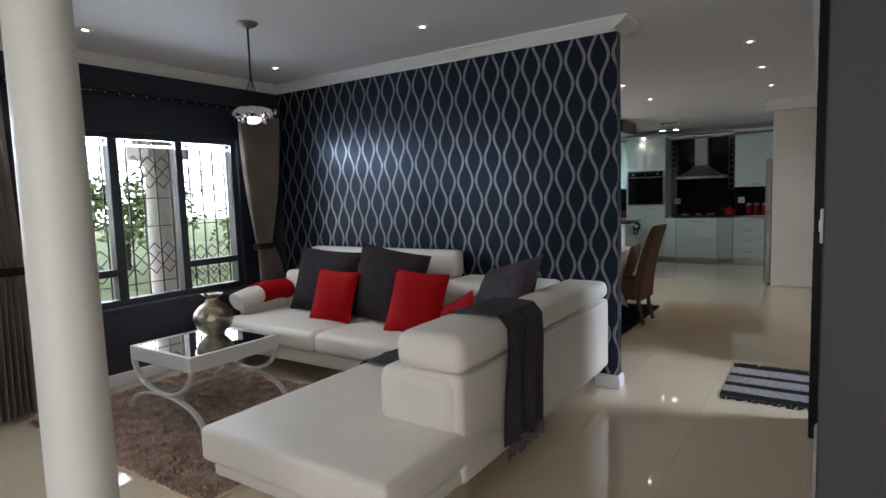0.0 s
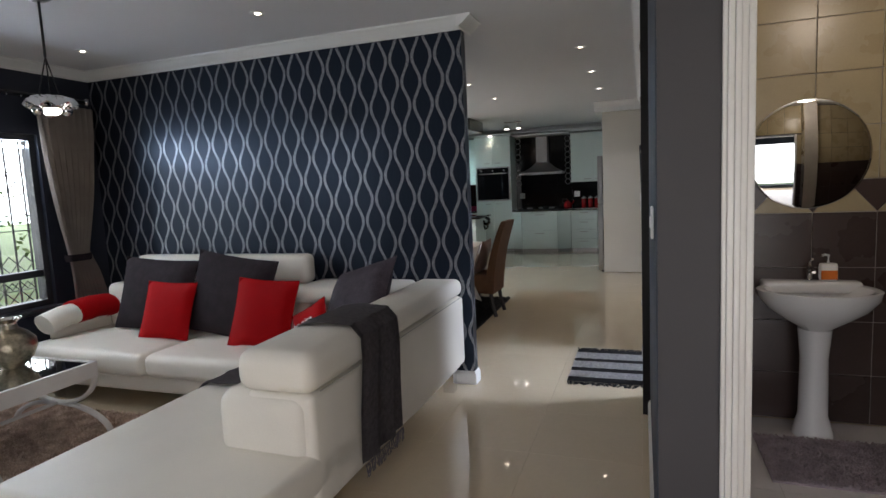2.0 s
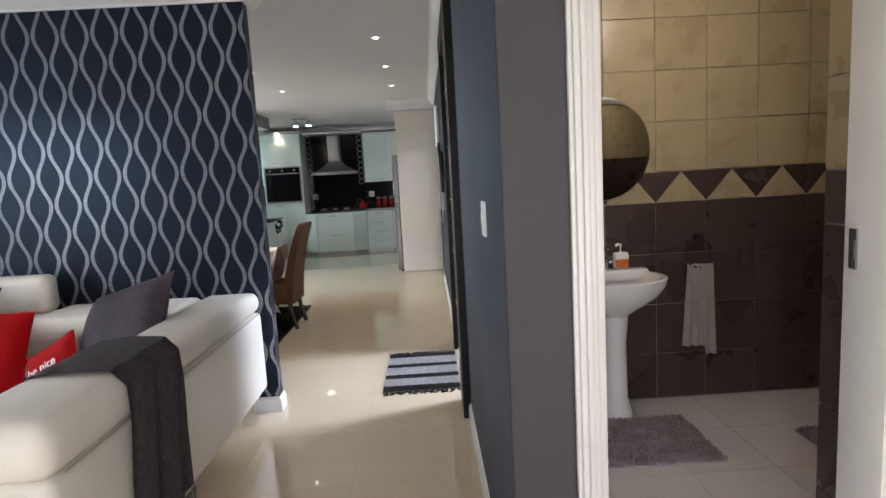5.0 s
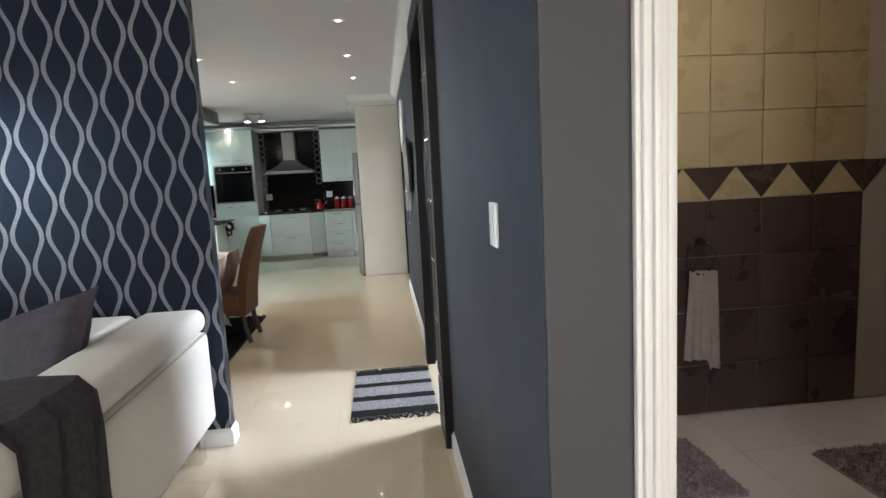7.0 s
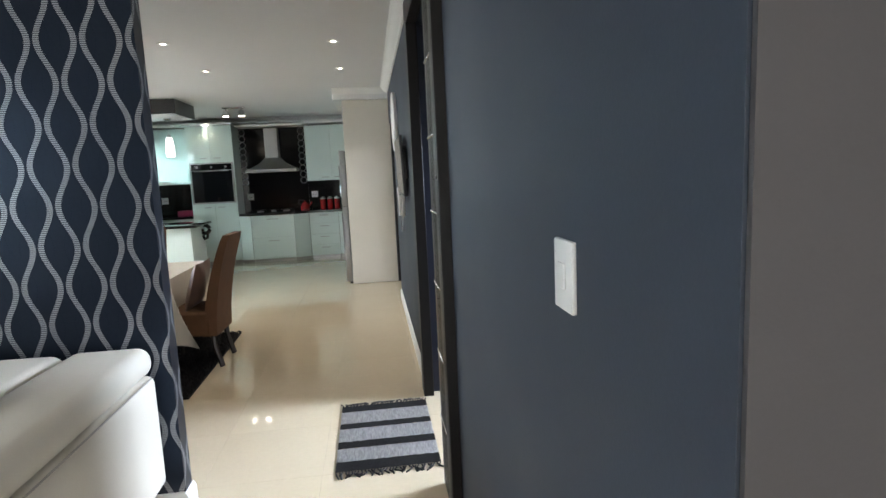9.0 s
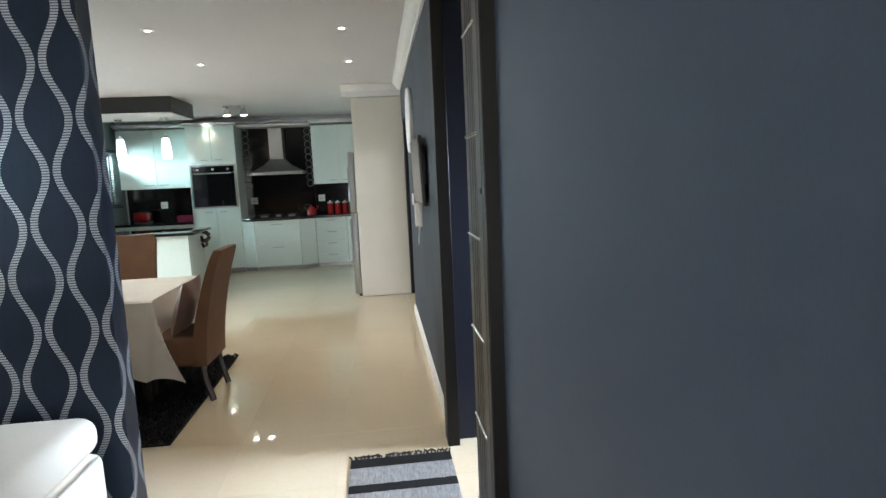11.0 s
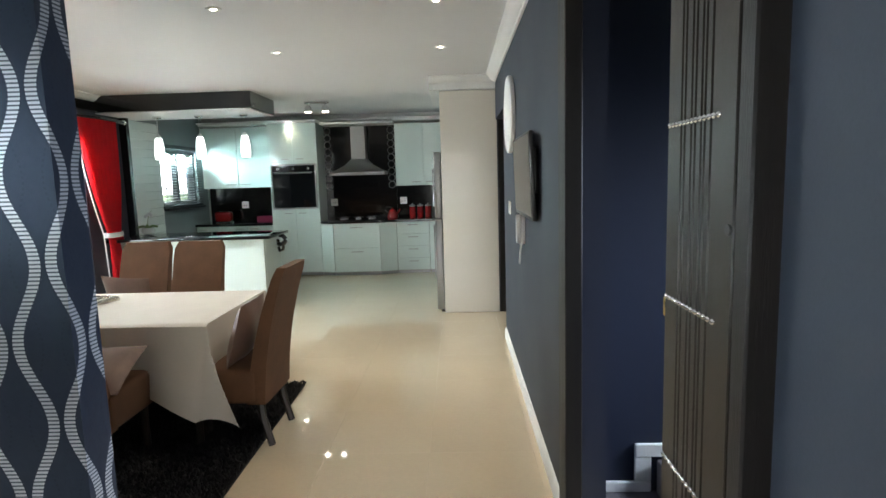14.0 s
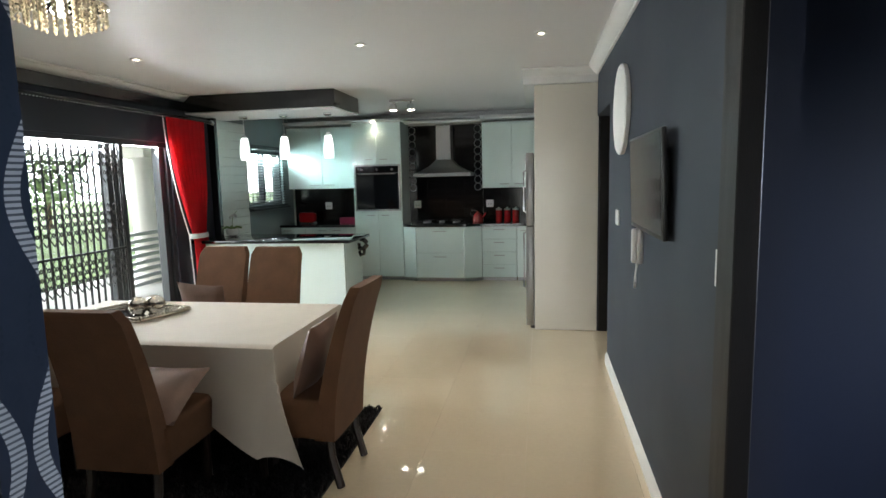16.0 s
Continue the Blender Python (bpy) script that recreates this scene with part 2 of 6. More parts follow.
M_CARPET = mat("grey_stair_carpet", (0.11, 0.10, 0.11), 0.95, vary=0.3, scale=20, grain=260, bump=0.6)
M_MAT = mat("mauve_grey_bath_mat", (0.36, 0.30, 0.32), 0.95, vary=0.3, scale=12, grain=160, bump=0.6)
M_TOWEL = mat("taupe_towel", (0.66, 0.61, 0.57), 0.9, vary=0.15, scale=20, grain=220, bump=0.5)
M_STRIPE_D = mat("black_cotton_weave", (0.012, 0.010, 0.011), 0.9, vary=0.4, scale=30, grain=260, bump=0.5)
M_STRIPE_L = mat("grey_cotton_weave", (0.42, 0.40, 0.39), 0.9, vary=0.45, scale=40, grain=200, bump=0.5, stretch=(3, 0.6, 1))
M_PLASTIC = mat("white_plastic", (0.75, 0.75, 0.74), 0.3, vary=0.02, bump=0.0)
M_DARKPLASTIC = mat("black_plastic", (0.012, 0.012, 0.013), 0.3, vary=0.1, bump=0.02)
M_SCREEN = mat("dark_screen_glass", (0.02, 0.022, 0.028), 0.12, vary=0.1, bump=0.0, spec=0.15)
M_REDENAMEL = mat("red_enamel", (0.30, 0.008, 0.010), 0.12, vary=0.05, bump=0.0, coat=0.5)
M_BRASS = mat("brass", (0.60, 0.42, 0.14), 0.2, 1.0, vary=0.1, bump=0.0)
M_GLASS = glass("window_glass")
M_DARKGLASS = mat("black_oven_glass", (0.006, 0.006, 0.007), 0.05, vary=0.1, bump=0.0, spec=0.7)
M_MIRROR = mat("mirror_silver", (0.85, 0.87, 0.87), 0.02, 1.0, vary=0.0, bump=0.0)
M_CRYSTAL = mat("crystal_beads", (0.85, 0.78, 0.62), 0.12, 0.25, vary=0.2, scale=40, bump=0.0, coat=0.6)
M_SOAP = mat("amber_liquid_soap", (0.60, 0.16, 0.03), 0.15, vary=0.15, scale=30, bump=0.0)
M_LAMP = glow("lamp_disc", (1.0, 0.93, 0.82), 14.0)
M_SHADE = glow("lit_opal_glass", (0.93, 1.0, 0.97), 2.2)
M_GLOWSKY = glow("bright_haze", (0.88, 0.95, 1.0), 16.0)
M_PINK = mat("wine_red_cloth", (0.22, 0.012, 0.05), 0.8, bump=0.2)


# ---- building helpers ----
def box(bm, x0, x1, y0, y1, z0, z1, bevel=0.0, seg=2):
    c = Matrix.Translation(((x0 + x1) / 2, (y0 + y1) / 2, (z0 + z1) / 2)) @ Matrix.Diagonal((x1 - x0, y1 - y0, z1 - z0, 1))
    made = bmesh.ops.create_cube(bm, size=1, matrix=c)
    if bevel:
        edges = list({e for v in made["verts"] for e in v.link_edges})
        bmesh.ops.bevel(bm, geom=edges, offset=bevel, segments=seg, profile=0.5, affect="EDGES")
    return bm


def boxes(*rows, bevel=0.0, seg=2):
    bm = bmesh.new()
    for r in rows:
        box(bm, *r, bevel=bevel, seg=seg)
    return bm


def rod(bm, a, b, r0, r1=None, seg=12, caps=True):
    a, b = Vector(a), Vector(b)
    turn = (b - a).to_track_quat("Z", "Y").to_matrix().to_4x4()
    m = Matrix.Translation((a + b) / 2) @ turn
    bmesh.ops.create_cone(bm, cap_ends=caps, segments=seg, radius1=r0, radius2=r0 if r1 is None else r1, depth=(b - a).length, matrix=m)
    return bm


def tube(bm, pts, r, seg=8, flat=1.0):
    """A round or flattened bar along points."""
    pts = [Vector(p) for p in pts]
    rings = []
    for i, p in enumerate(pts):
        d = (pts[min(i + 1, len(pts) - 1)] - pts[max(i - 1, 0)]).normalized()
        side = d.cross(Vector((0, 0, 1)))
        side = side.normalized() if side.length > 1e-3 else Vector((1, 0, 0))
        up = side.cross(d)
        rings.append([bm.verts.new(p + r * (math.cos(2 * math.pi * k / seg) * side * flat + math.sin(2 * math.pi * k / seg) * up)) for k in range(seg)])
    for a, b in zip(rings, rings[1:]):
        for k in range(seg):
            bm.faces.new((a[k], a[(k + 1) % seg], b[(k + 1) % seg], b[k]))
    bm.faces.new(rings[0][::-1])
    bm.faces.new(rings[-1])
    return bm


def lathe(bm, profile, seg=28, at=(0, 0, 0), sx=1.0, sy=1.0):
    rings = []
    for r, z in profile:
        rings.append([bm.verts.new((at[0] + sx * r * math.cos(2 * math.pi * k / seg), at[1] + sy * r * math.sin(2 * math.pi * k / seg), at[2] + z)) for k in range(seg)])
    for a, b in zip(rings, rings[1:]):
        for k in range(seg):
            bm.faces.new((a[k], a[(k + 1) % seg], b[(k + 1) % seg], b[k]))
    bm.faces.new(rings[0][::-1])
    bm.faces.new(rings[-1])
    return bm


def link(name, bm, material, smooth=True):
    me = bpy.data.meshes.new(name)
    bmesh.ops.recalc_face_normals(bm, faces=bm.faces)
    bm.to_mesh(me)
    bm.free()
    me.materials.append(material)
    if smooth:
        for f in me.polygons:
            f.use_smooth = True
        me.set_sharp_from_angle(angle=radians(38))
    return new(name, me)


def part(name, bm, material, parent, label=""):
    ob = link(name, bm, material)
    ob.parent = parent
    return tagged(ob, label) if label else ob


def thing(name, at, label, category, group="", turn=0.0):
    ob = new(name)
    ob.empty_display_size = 0.1
    ob.matrix_world = pose(*at, 0, 0, turn)
    return tagged(ob, label, category, group)


def struct(name, bm, material, label="", category=""):
    return tagged(link(name, bm, material), label, category, "", "structure")


def solid(xs, ys, zs, holes):
    """A block cut into cells, without those inside a hole; only outer faces are made."""
    bm = bmesh.new()
    nx, ny, nz = len(xs) - 1, len(ys) - 1, len(zs) - 1

    def full(i, j, k):
        if not (0 <= i < nx and 0 <= j < ny and 0 <= k < nz):
            return False
        c = ((xs[i] + xs[i + 1]) / 2, (ys[j] + ys[j + 1]) / 2, (zs[k] + zs[k + 1]) / 2)
        return not any(all(h[2 * n] < c[n] < h[2 * n + 1] for n in range(3)) for h in holes)

    seen = {}

    def vert(i, j, k):
        if (i, j, k) not in seen:
            seen[(i, j, k)] = bm.verts.new((xs[i], ys[j], zs[k]))
        return seen[(i, j, k)]

    sides = (((-1, 0, 0), ((0, 0, 0), (0, 0, 1), (0, 1, 1), (0, 1, 0))), ((1, 0, 0), ((1, 0, 0), (1, 1, 0), (1, 1, 1), (1, 0, 1))),
             ((0, -1, 0), ((0, 0, 0), (1, 0, 0), (1, 0, 1), (0, 0, 1))), ((0, 1, 0), ((0, 1, 0), (0, 1, 1), (1, 1, 1), (1, 1, 0))),
             ((0, 0, -1), ((0, 0, 0), (0, 1, 0), (1, 1, 0), (1, 0, 0))), ((0, 0, 1), ((0, 0, 1), (1, 0, 1), (1, 1, 1), (0, 1, 1))))
    for i in range(nx):
        for j in range(ny):
            for k in range(nz):
                if full(i, j, k):
                    for d, corners in sides:
                        if not full(i + d[0], j + d[1], k + d[2]):
                            bm.faces.new([vert(i + a, j + b, k + c) for a, b, c in corners])
    return bm


def wall(name, x0, x1, y0, y1, material, holes=(), z0=0.0, z1=2.69, label=""):
    """holes: (a, b, bottom, top) along the wall's longer way."""
    long_y = y1 - y0 > x1 - x0
    cuts = sorted({*( (y0, y1) if long_y else (x0, x1)), *(h[0] for h in holes), *(h[1] for h in holes)})
    zs = sorted({z0, z1, *(h[2] for h in holes), *(h[3] for h in holes)})
    if long_y:
        bm = solid([x0, x1], cuts, zs, [(x0 - 1, x1 + 1, h[0], h[1], h[2], h[3]) for h in holes])
    else:
        bm = solid(cuts, [y0, y1], zs, [(h[0], h[1], y0 - 1, y1 + 1, h[2], h[3]) for h in holes])
    return struct(name, bm, material, label, "wall")


def moulding(bm, a, b, profile, out, z):
    """A straight run of a profile of (outward, up) points from a to b; out: the way it faces."""
    rows = []
    for p in (a, b):
        rows.append([bm.verts.new((p[0] + out[0] * o, p[1] + out[1] * o, z + u)) for o, u in profile])
    n = len(profile)
    for k in range(n):
        bm.faces.new((rows[0][k], rows[0][(k + 1) % n], rows[1][(k + 1) % n], rows[1][k]))
    bm.faces.new(rows[0][::-1])
    bm.faces.new(rows[1])
    return bm


H = 2.69
CORNICE = [(0, 0), (0.012, 0), (0.016, -0.0), (0.022, 0.012), (0.045, 0.022), (0.075, 0.05), (0.085, 0.062), (0.1, 0.066), (0.1, 0.08), (0, 0.08)]
SKIRT = [(0, 0), (0.015, 0), (0.015, 0.075), (0.011, 0.085), (0.006, 0.095), (0, 0.1)]


def cornice(a, b, out, name="cornice"):
    return struct(name, moulding(bmesh.new(), a, b, CORNICE, out, H - 0.081), M_CORNICE, "white moulded plaster cornice under the ceiling", "cornice")


def skirting(a, b, out):
    return struct("baseboard", moulding(bmesh.new(), a, b, SKIRT, out, 0.001), M_SKIRT, "white painted skirting board along the wall", "skirting")


def bar_between(bm, a, b, w):
    """A square bar between two points."""
    return rod(bm, a, b, w * 0.7, seg=4)

# ---- the large structure ----
X_W, X_E = -4.64, 0.21
struct("floor", boxes((-4.9, 3.3, -1.6, 13.8, -0.12, -0.007)), M_GROUT, "pale grout bed under polished cream floor tiles", "floor")
struct("ceiling", boxes((-4.9, 3.3, -1.6, 13.8, H, H + 0.08)), M_CEIL, "white painted plasterboard ceiling", "ceiling")
# The second opening is an unseen window, added for its light.
WIN_A, WIN_ADDED = (2.22, 4.06, 0.65, 2.10), (-0.6, 1.25, 0.65, 2.10)
SLIDE = (7.3, 10.14, 0.0, 2.11)
WIN_K = (11.88, 13.08, 1.27, 2.12)
wall("wall_west", X_W - 0.2, X_W, -1.2, 5.6, M_DARKWALL, [WIN_A, WIN_ADDED], label="charcoal painted living room wall with wide windows")
wall("wall_west_dining", X_W - 0.2, X_W, 5.6, 10.98, M_DARKWALL, [SLIDE], label="charcoal painted dining wall with sliding doors")
wall("wall_west_kitchen", X_W - 0.2, X_W, 10.98, 13.6, M_KITWALL, [WIN_K], label="grey painted kitchen wall with a window")
wall("wall_partition", X_W, -1.04, 4.60, 4.69, M_PAPER, label="dark navy wallpaper with silver ogee ribbons")
wall("wall_corridor", X_E, 0.36, 2.46, 8.95, M_BLUE, [(4.34, 5.80, 0.0, 2.46)], label="slate blue painted corridor wall")
wall("wall_bath_front", 0.362, 3.06, 2.46, 2.60, M_GREY, [(0.474, 1.284, 0.0, 2.06)], label="grey painted wall with the bathroom doorway")
wall("wall_bath_return", X_E + 0.004, 0.474, 2.452, 2.459, M_GREY, label="warm grey painted return beside the bathroom door")
wall("wall_bath_back", 0.362, 3.06, 4.418, 4.498, M_BGROUT, label="tiled bathroom back wall")
wall("wall_bath_pier", 1.378, 1.6, 2.602, 2.86, M_BGROUT, label="tiled bathroom nib wall")
wall("wall_bath_east", 2.95, 3.06, 2.602, 4.416, M_BGROUT, label="tiled bathroom side wall")
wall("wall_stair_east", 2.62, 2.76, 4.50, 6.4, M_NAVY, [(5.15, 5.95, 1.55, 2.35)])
wall("wall_hall_east", 2.62, 2.76, -1.2, 2.458, M_BLUE, label="slate blue painted wall")
# This wall is unseen; its opening is added to hold the fill lamp.
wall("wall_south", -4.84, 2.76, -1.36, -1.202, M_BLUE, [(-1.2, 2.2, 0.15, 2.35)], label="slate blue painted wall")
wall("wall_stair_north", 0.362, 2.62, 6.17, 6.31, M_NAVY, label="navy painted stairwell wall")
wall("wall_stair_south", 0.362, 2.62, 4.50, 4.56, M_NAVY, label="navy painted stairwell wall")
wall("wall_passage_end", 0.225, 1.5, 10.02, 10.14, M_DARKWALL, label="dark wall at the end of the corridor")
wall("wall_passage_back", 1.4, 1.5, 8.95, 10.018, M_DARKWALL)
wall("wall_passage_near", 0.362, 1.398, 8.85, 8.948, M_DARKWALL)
wall("wall_passage_lintel", X_E, 0.36, 8.952, 10.018, M_BLUE, z0=2.21)
wall("wall_kitchen_north", -4.84, 0.5, 13.45, 13.6, M_KITNORTH, label="kitchen end wall behind the cabinets")
wall("wall_kitchen_east", 0.36, 0.5, 10.142, 13.448, M_KITWALL)
struct("pier_panel", boxes((-0.415, 0.222, 10.0, 10.045, 0.004, 2.54), bevel=0.003, seg=1), M_CREAM, "cream gloss panel closing the refrigerator recess", "panel")
struct("pier_soffit", boxes((-0.53, 0.225, 9.97, 11.4, 2.545, H - 0.002), bevel=0.004, seg=1), M_CORNICE, "white boxed soffit above the refrigerator recess", "soffit")

# cornices and skirtings
cornice((X_W, -1.2), (X_W, 4.60), (1, 0))
cornice((X_W, 4.60), (-1.04, 4.60), (0, -1))
cornice((-1.04, 4.50), (-1.04, 4.79), (1, 0))
cornice((X_W, 4.69), (-1.04, 4.69), (0, 1))
cornice((X_W, 4.69), (X_W, 10.44), (1, 0))
cornice((X_E, 2.46), (X_E, 9.97), (-1, 0))
cornice((X_W, 13.45), (0.36, 13.45), (0, -1))
cornice((-0.53, 9.97), (0.22, 9.97), (0, -1))
skirting((X_W, -1.2), (X_W, 4.60), (1, 0))
skirting((X_W, 4.60), (-1.04, 4.60), (0, -1))
skirting((-1.04, 4.585), (-1.04, 4.705), (1, 0))
skirting((X_W, 4.69), (-1.04, 4.69), (0, 1))
skirting((X_E, 2.46), (X_E, 4.283), (-1, 0))
skirting((X_E, 5.853), (X_E, 8.95), (-1, 0))
skirting((X_E, 2.452), (0.388, 2.452), (0, -1))
skirting((-4.64, 4.8), (-4.64, 7.25), (1, 0))

# porch, ground and garden outside the windows
struct("ground", boxes((-400, 400, -400, 400, -0.5, -0.3)), M_GRASS, "sunlit lawn around the house", "lawn")
struct("porch_floor", boxes((-8.2, -4.86, -3.0, 17.0, -0.29, -0.03)), M_PAVE, "paved porch outside the sliding doors", "paving")
struct("porch_roof", boxes((-7.9, -4.86, -3.0, 17.0, 2.45, 2.6)), M_PORCH, "pale porch roof", "roof")


struct("backdrop", boxes((-60.2, -60, -120, 140, -1, 40)), M_GLOWSKY, "bright hazy sky beyond the garden", "sky")


def porch_column(x, y):
    t = thing("porch_column", (x, y, -0.03), "round cream porch column with a square capital", "column", "porch columns")
    part("shaft", lathe(bmesh.new(), [(0.24, 0.0), (0.24, 0.1), (0.2, 0.14), (0.19, 1.0), (0.17, 2.0), (0.2, 2.04), (0.2, 2.1)], 28), M_PORCH, t)
    part("capital", boxes((-0.27, 0.27, -0.27, 0.27, 2.1, 2.28), (-0.22, 0.22, -0.22, 0.22, 2.28, 2.47), bevel=0.012, seg=1), M_PORCH, t)


for x, y in ((-7.0, 4.6), (-7.0, 12.7), (-7.0, 0.4)):
    porch_column(x, y)

rail = thing("balustrade", (-6.4, 12.6, -0.03), "grey horizontal-bar porch balustrade", "railing")
for k in range(8):
    part("bar", boxes((-0.025, 0.025, -1.3, 3.4, 0.12 + 0.11 * k, 0.175 + 0.11 * k), bevel=0.006, seg=1), M_STEEL, rail)
for k in range(4):
    part("post", boxes((-0.03, 0.03, -1.3 + 1.55 * k, -1.24 + 1.55 * k, 0, 1.02)), M_STEEL, rail)


def tree(x, y, h, spread, seed):
    rng = random.Random(seed)
    t = thing("tree", (x, y, -0.31), "leafy green garden tree in sunlight", "tree", "garden trees")
    trunk = bmesh.new()
    rod(trunk, (0, 0, 0), (0.05, 0.1, h * 0.55), 0.14, 0.08, 10)
    for k in range(6):
        a = k * 1.05 + rng.random()
        rod(trunk, (0.05, 0.1, h * (0.35 + 0.03 * k)), (spread * 0.6 * math.cos(a), spread * 0.6 * math.sin(a), h * (0.6 + 0.25 * rng.random())), 0.05, 0.015, 6)
    part("trunk", trunk, M_BARK, t)
    verts, faces = [], []
    for k in range(60):
        a, rr = rng.random() * 6.283, spread * math.sqrt(rng.random())
        c = Vector((rr * math.cos(a), rr * math.sin(a), h * (0.35 + 0.65 * rng.random() ** 0.8)))
        for j in range(38):
            p = c + Vector((rng.gauss(0, 0.22), rng.gauss(0, 0.22), rng.gauss(0, 0.18)))
            d = Vector((rng.gauss(0, 1), rng.gauss(0, 1), rng.gauss(0, 0.6))).normalized() * 0.10
            e = d.orthogonal().normalized() * 0.045
            i = len(verts)
            verts += [p - d, p + e, p + d, p - e]
            faces.append((i, i + 1, i + 2, i + 3))
    me = bpy.data.meshes.new("crown")
    me.from_pydata([tuple(v) for v in verts], [], faces)
    me.materials.append(M_LEAF)
    ob = new("crown", me)
    ob.parent = t


for n, (x, y, h, sp) in enumerate(((-17, 15.5, 2.6, 1.9), (-19, 21, 3.0, 2.4), (-14, 12.0, 1.7, 1.3), (-16, 8.6, 2.4, 1.9), (-23, 27, 3.5, 2.6))):
    tree(x, y, h, sp, n)


# ---- windows and bars ----
def window(name, y0, y1, z0, z1, mullions, transoms, label):
    w = thing(name, (X_W - 0.1, 0, 0), label, "window")
    w["kind"] = "structure"
    rows = [(-0.04, 0.06, y0, y1, z0, z0 + 0.05), (-0.04, 0.06, y0, y1, z1 - 0.05, z1), (-0.04, 0.06, y0, y0 + 0.05, z0 + 0.05, z1 - 0.05), (-0.04, 0.06, y1 - 0.05, y1, z0 + 0.05, z1 - 0.05)]
    part("window_frame", boxes(*rows), M_FRAME, w)
    for a, b in mullions:
        part("mullion", boxes((-0.035, 0.062, a, b, z0 + 0.05, z1 - 0.05), bevel=0.006, seg=1), M_FRAME, w)
    for a, b, z in transoms:
        part("transom", boxes((-0.03, 0.055, a, b, z - 0.03, z + 0.03), bevel=0.006, seg=1), M_FRAME, w)
    edges = [y0 + 0.05] + [v for m in mullions for v in m] + [y1 - 0.05]
    for a, b in zip(edges[::2], edges[1::2]):
        pane = part("pane", boxes((0.005, 0.011, a, b, z0 + 0.05, z1 - 0.05)), M_GLASS, w)
        pane.visible_shadow = False
    part("window_sill", boxes((0.06, 0.15, y0 - 0.04, y1 + 0.04, z0 - 0.05, z0 - 0.002), bevel=0.006, seg=1), M_FRAME, w)
    return w


window("window_1", *WIN_A, [(2.84, 2.92), (3.43, 3.50)], [(2.27, 2.84, 0.93), (3.50, 4.01, 0.93)], "wide dark-framed living room window with three panes")
# Unseen window, added nearer the hall to let in more light.
window("added_window", *WIN_ADDED, [(-0.05, 0.03), (0.62, 0.70)], [], "wide dark-framed living room window")
window("window_3", *WIN_K, [(12.45, 12.51)], [], "dark-framed kitchen window behind a blind")


def diamonds(bm, x, y0, y1, z, half, w, pitch):
    n = max(1, round((y1 - y0) / pitch))
    p = (y1 - y0) / n
    for k in range(n):
        a = y0 + k * p
        for s in (-1, 1):
            bar_between(bm, (x, a, z), (x, a + p / 2, z + s * half), w)
            bar_between(bm, (x, a + p / 2, z + s * half), (x, a + p, z), w)


def burglar_bars(y0, y1, rows, seed):
    t = thing("burglar_bars", (X_W - 0.17, 0, 0), "black iron burglar bars with diamond rows behind glass", "burglar bars", "window bars")
    n = max(3, round((y1 - y0) / 0.14))
    for k in range(n + 1):
        y = y0 + (y1 - y0) * k / n
        part("upright", boxes((-0.006, 0.006, y - 0.005, y + 0.005, 0.68, 2.08)), M_IRON, t)
    for z in rows:
        bm = bmesh.new()
        diamonds(bm, 0.0, y0, y1, z, 0.07, 0.007, 0.14)
        diamonds(bm, 0.0, y0, y1, z - 0.14, 0.07, 0.007, 0.14)
        part("diamond_row", bm, M_IRON, t)
    for z in (0.80, 1.3, 1.55):
        part("crossbar", boxes((-0.005, 0.005, y0, y1, z - 0.004, z + 0.004)), M_IRON, t)


burglar_bars(2.27, 2.84, (1.80, 1.05), 1)
burglar_bars(2.92, 3.43, (1.85, 1.08), 2)
burglar_bars(3.50, 4.01, (1.78, 1.02, 0.80), 3)
burglar_bars(11.93, 13.03, (1.9, 1.5), 4)

# sliding door with an expanding security gate
sd = thing("door_2", (X_W - 0.1, 0, 0), "dark aluminium glazed sliding door to the porch", "sliding door")
sd["kind"] = "structure"
y0, y1, z0, z1 = SLIDE
part("door_frame", boxes((-0.06, 0.08, y0, y1, z1 - 0.06, z1), (-0.06, 0.08, y0, y0 + 0.06, 0, z1 - 0.06), (-0.06, 0.08, y1 - 0.06, y1, 0, z1 - 0.06), (-0.06, 0.08, y0 + 0.06, y1 - 0.06, 0, 0.03)), M_FRAME, sd)
for a, b in ((9.15, 9.27), (9.30, 9.38), (9.98, 10.08)):
    part("stile", boxes((-0.04, 0.05, b - 0.09, b, 0.03, z1 - 0.06)), M_FRAME, sd)
pane = part("pane", boxes((0.0, 0.006, 7.36, 9.18, 0.03, z1 - 0.06)), M_GLASS, sd)
pane.visible_shadow = False
gate = thing("security_gate", (X_W + 0.03, 0, 0.0), "black expanding trellis security gate across the sliding door", "security gate")
ga, gb = 7.4, 9.24
n = 22
for k in range(n + 1):
    y = ga + (gb - ga) * k / n
    part("upright", boxes((-0.006, 0.006, y - 0.009, y + 0.009, 0.03, 2.04)), M_IRON, gate)
for zc in (1.84, 1.28, 0.82):
    for s in range(4):
        bm = bmesh.new()
        diamonds(bm, 0.012, ga, gb, zc - 0.12 + 0.08 * s, 0.06, 0.009, (gb - ga) / n)
        part("trellis", bm, M_IRON, gate)
for k in range(3):
    part("top_track" if k == 0 else "guide", boxes((-0.015, 0.02, ga, gb, (2.05, 0.0, 0.98)[k], (2.08, 0.03, 1.0)[k])), M_IRON, gate)
part("slam_post", boxes((-0.02, 0.025, gb, gb + 0.05, 0.03, 2.05), bevel=0.004, seg=1), M_IRON, gate)


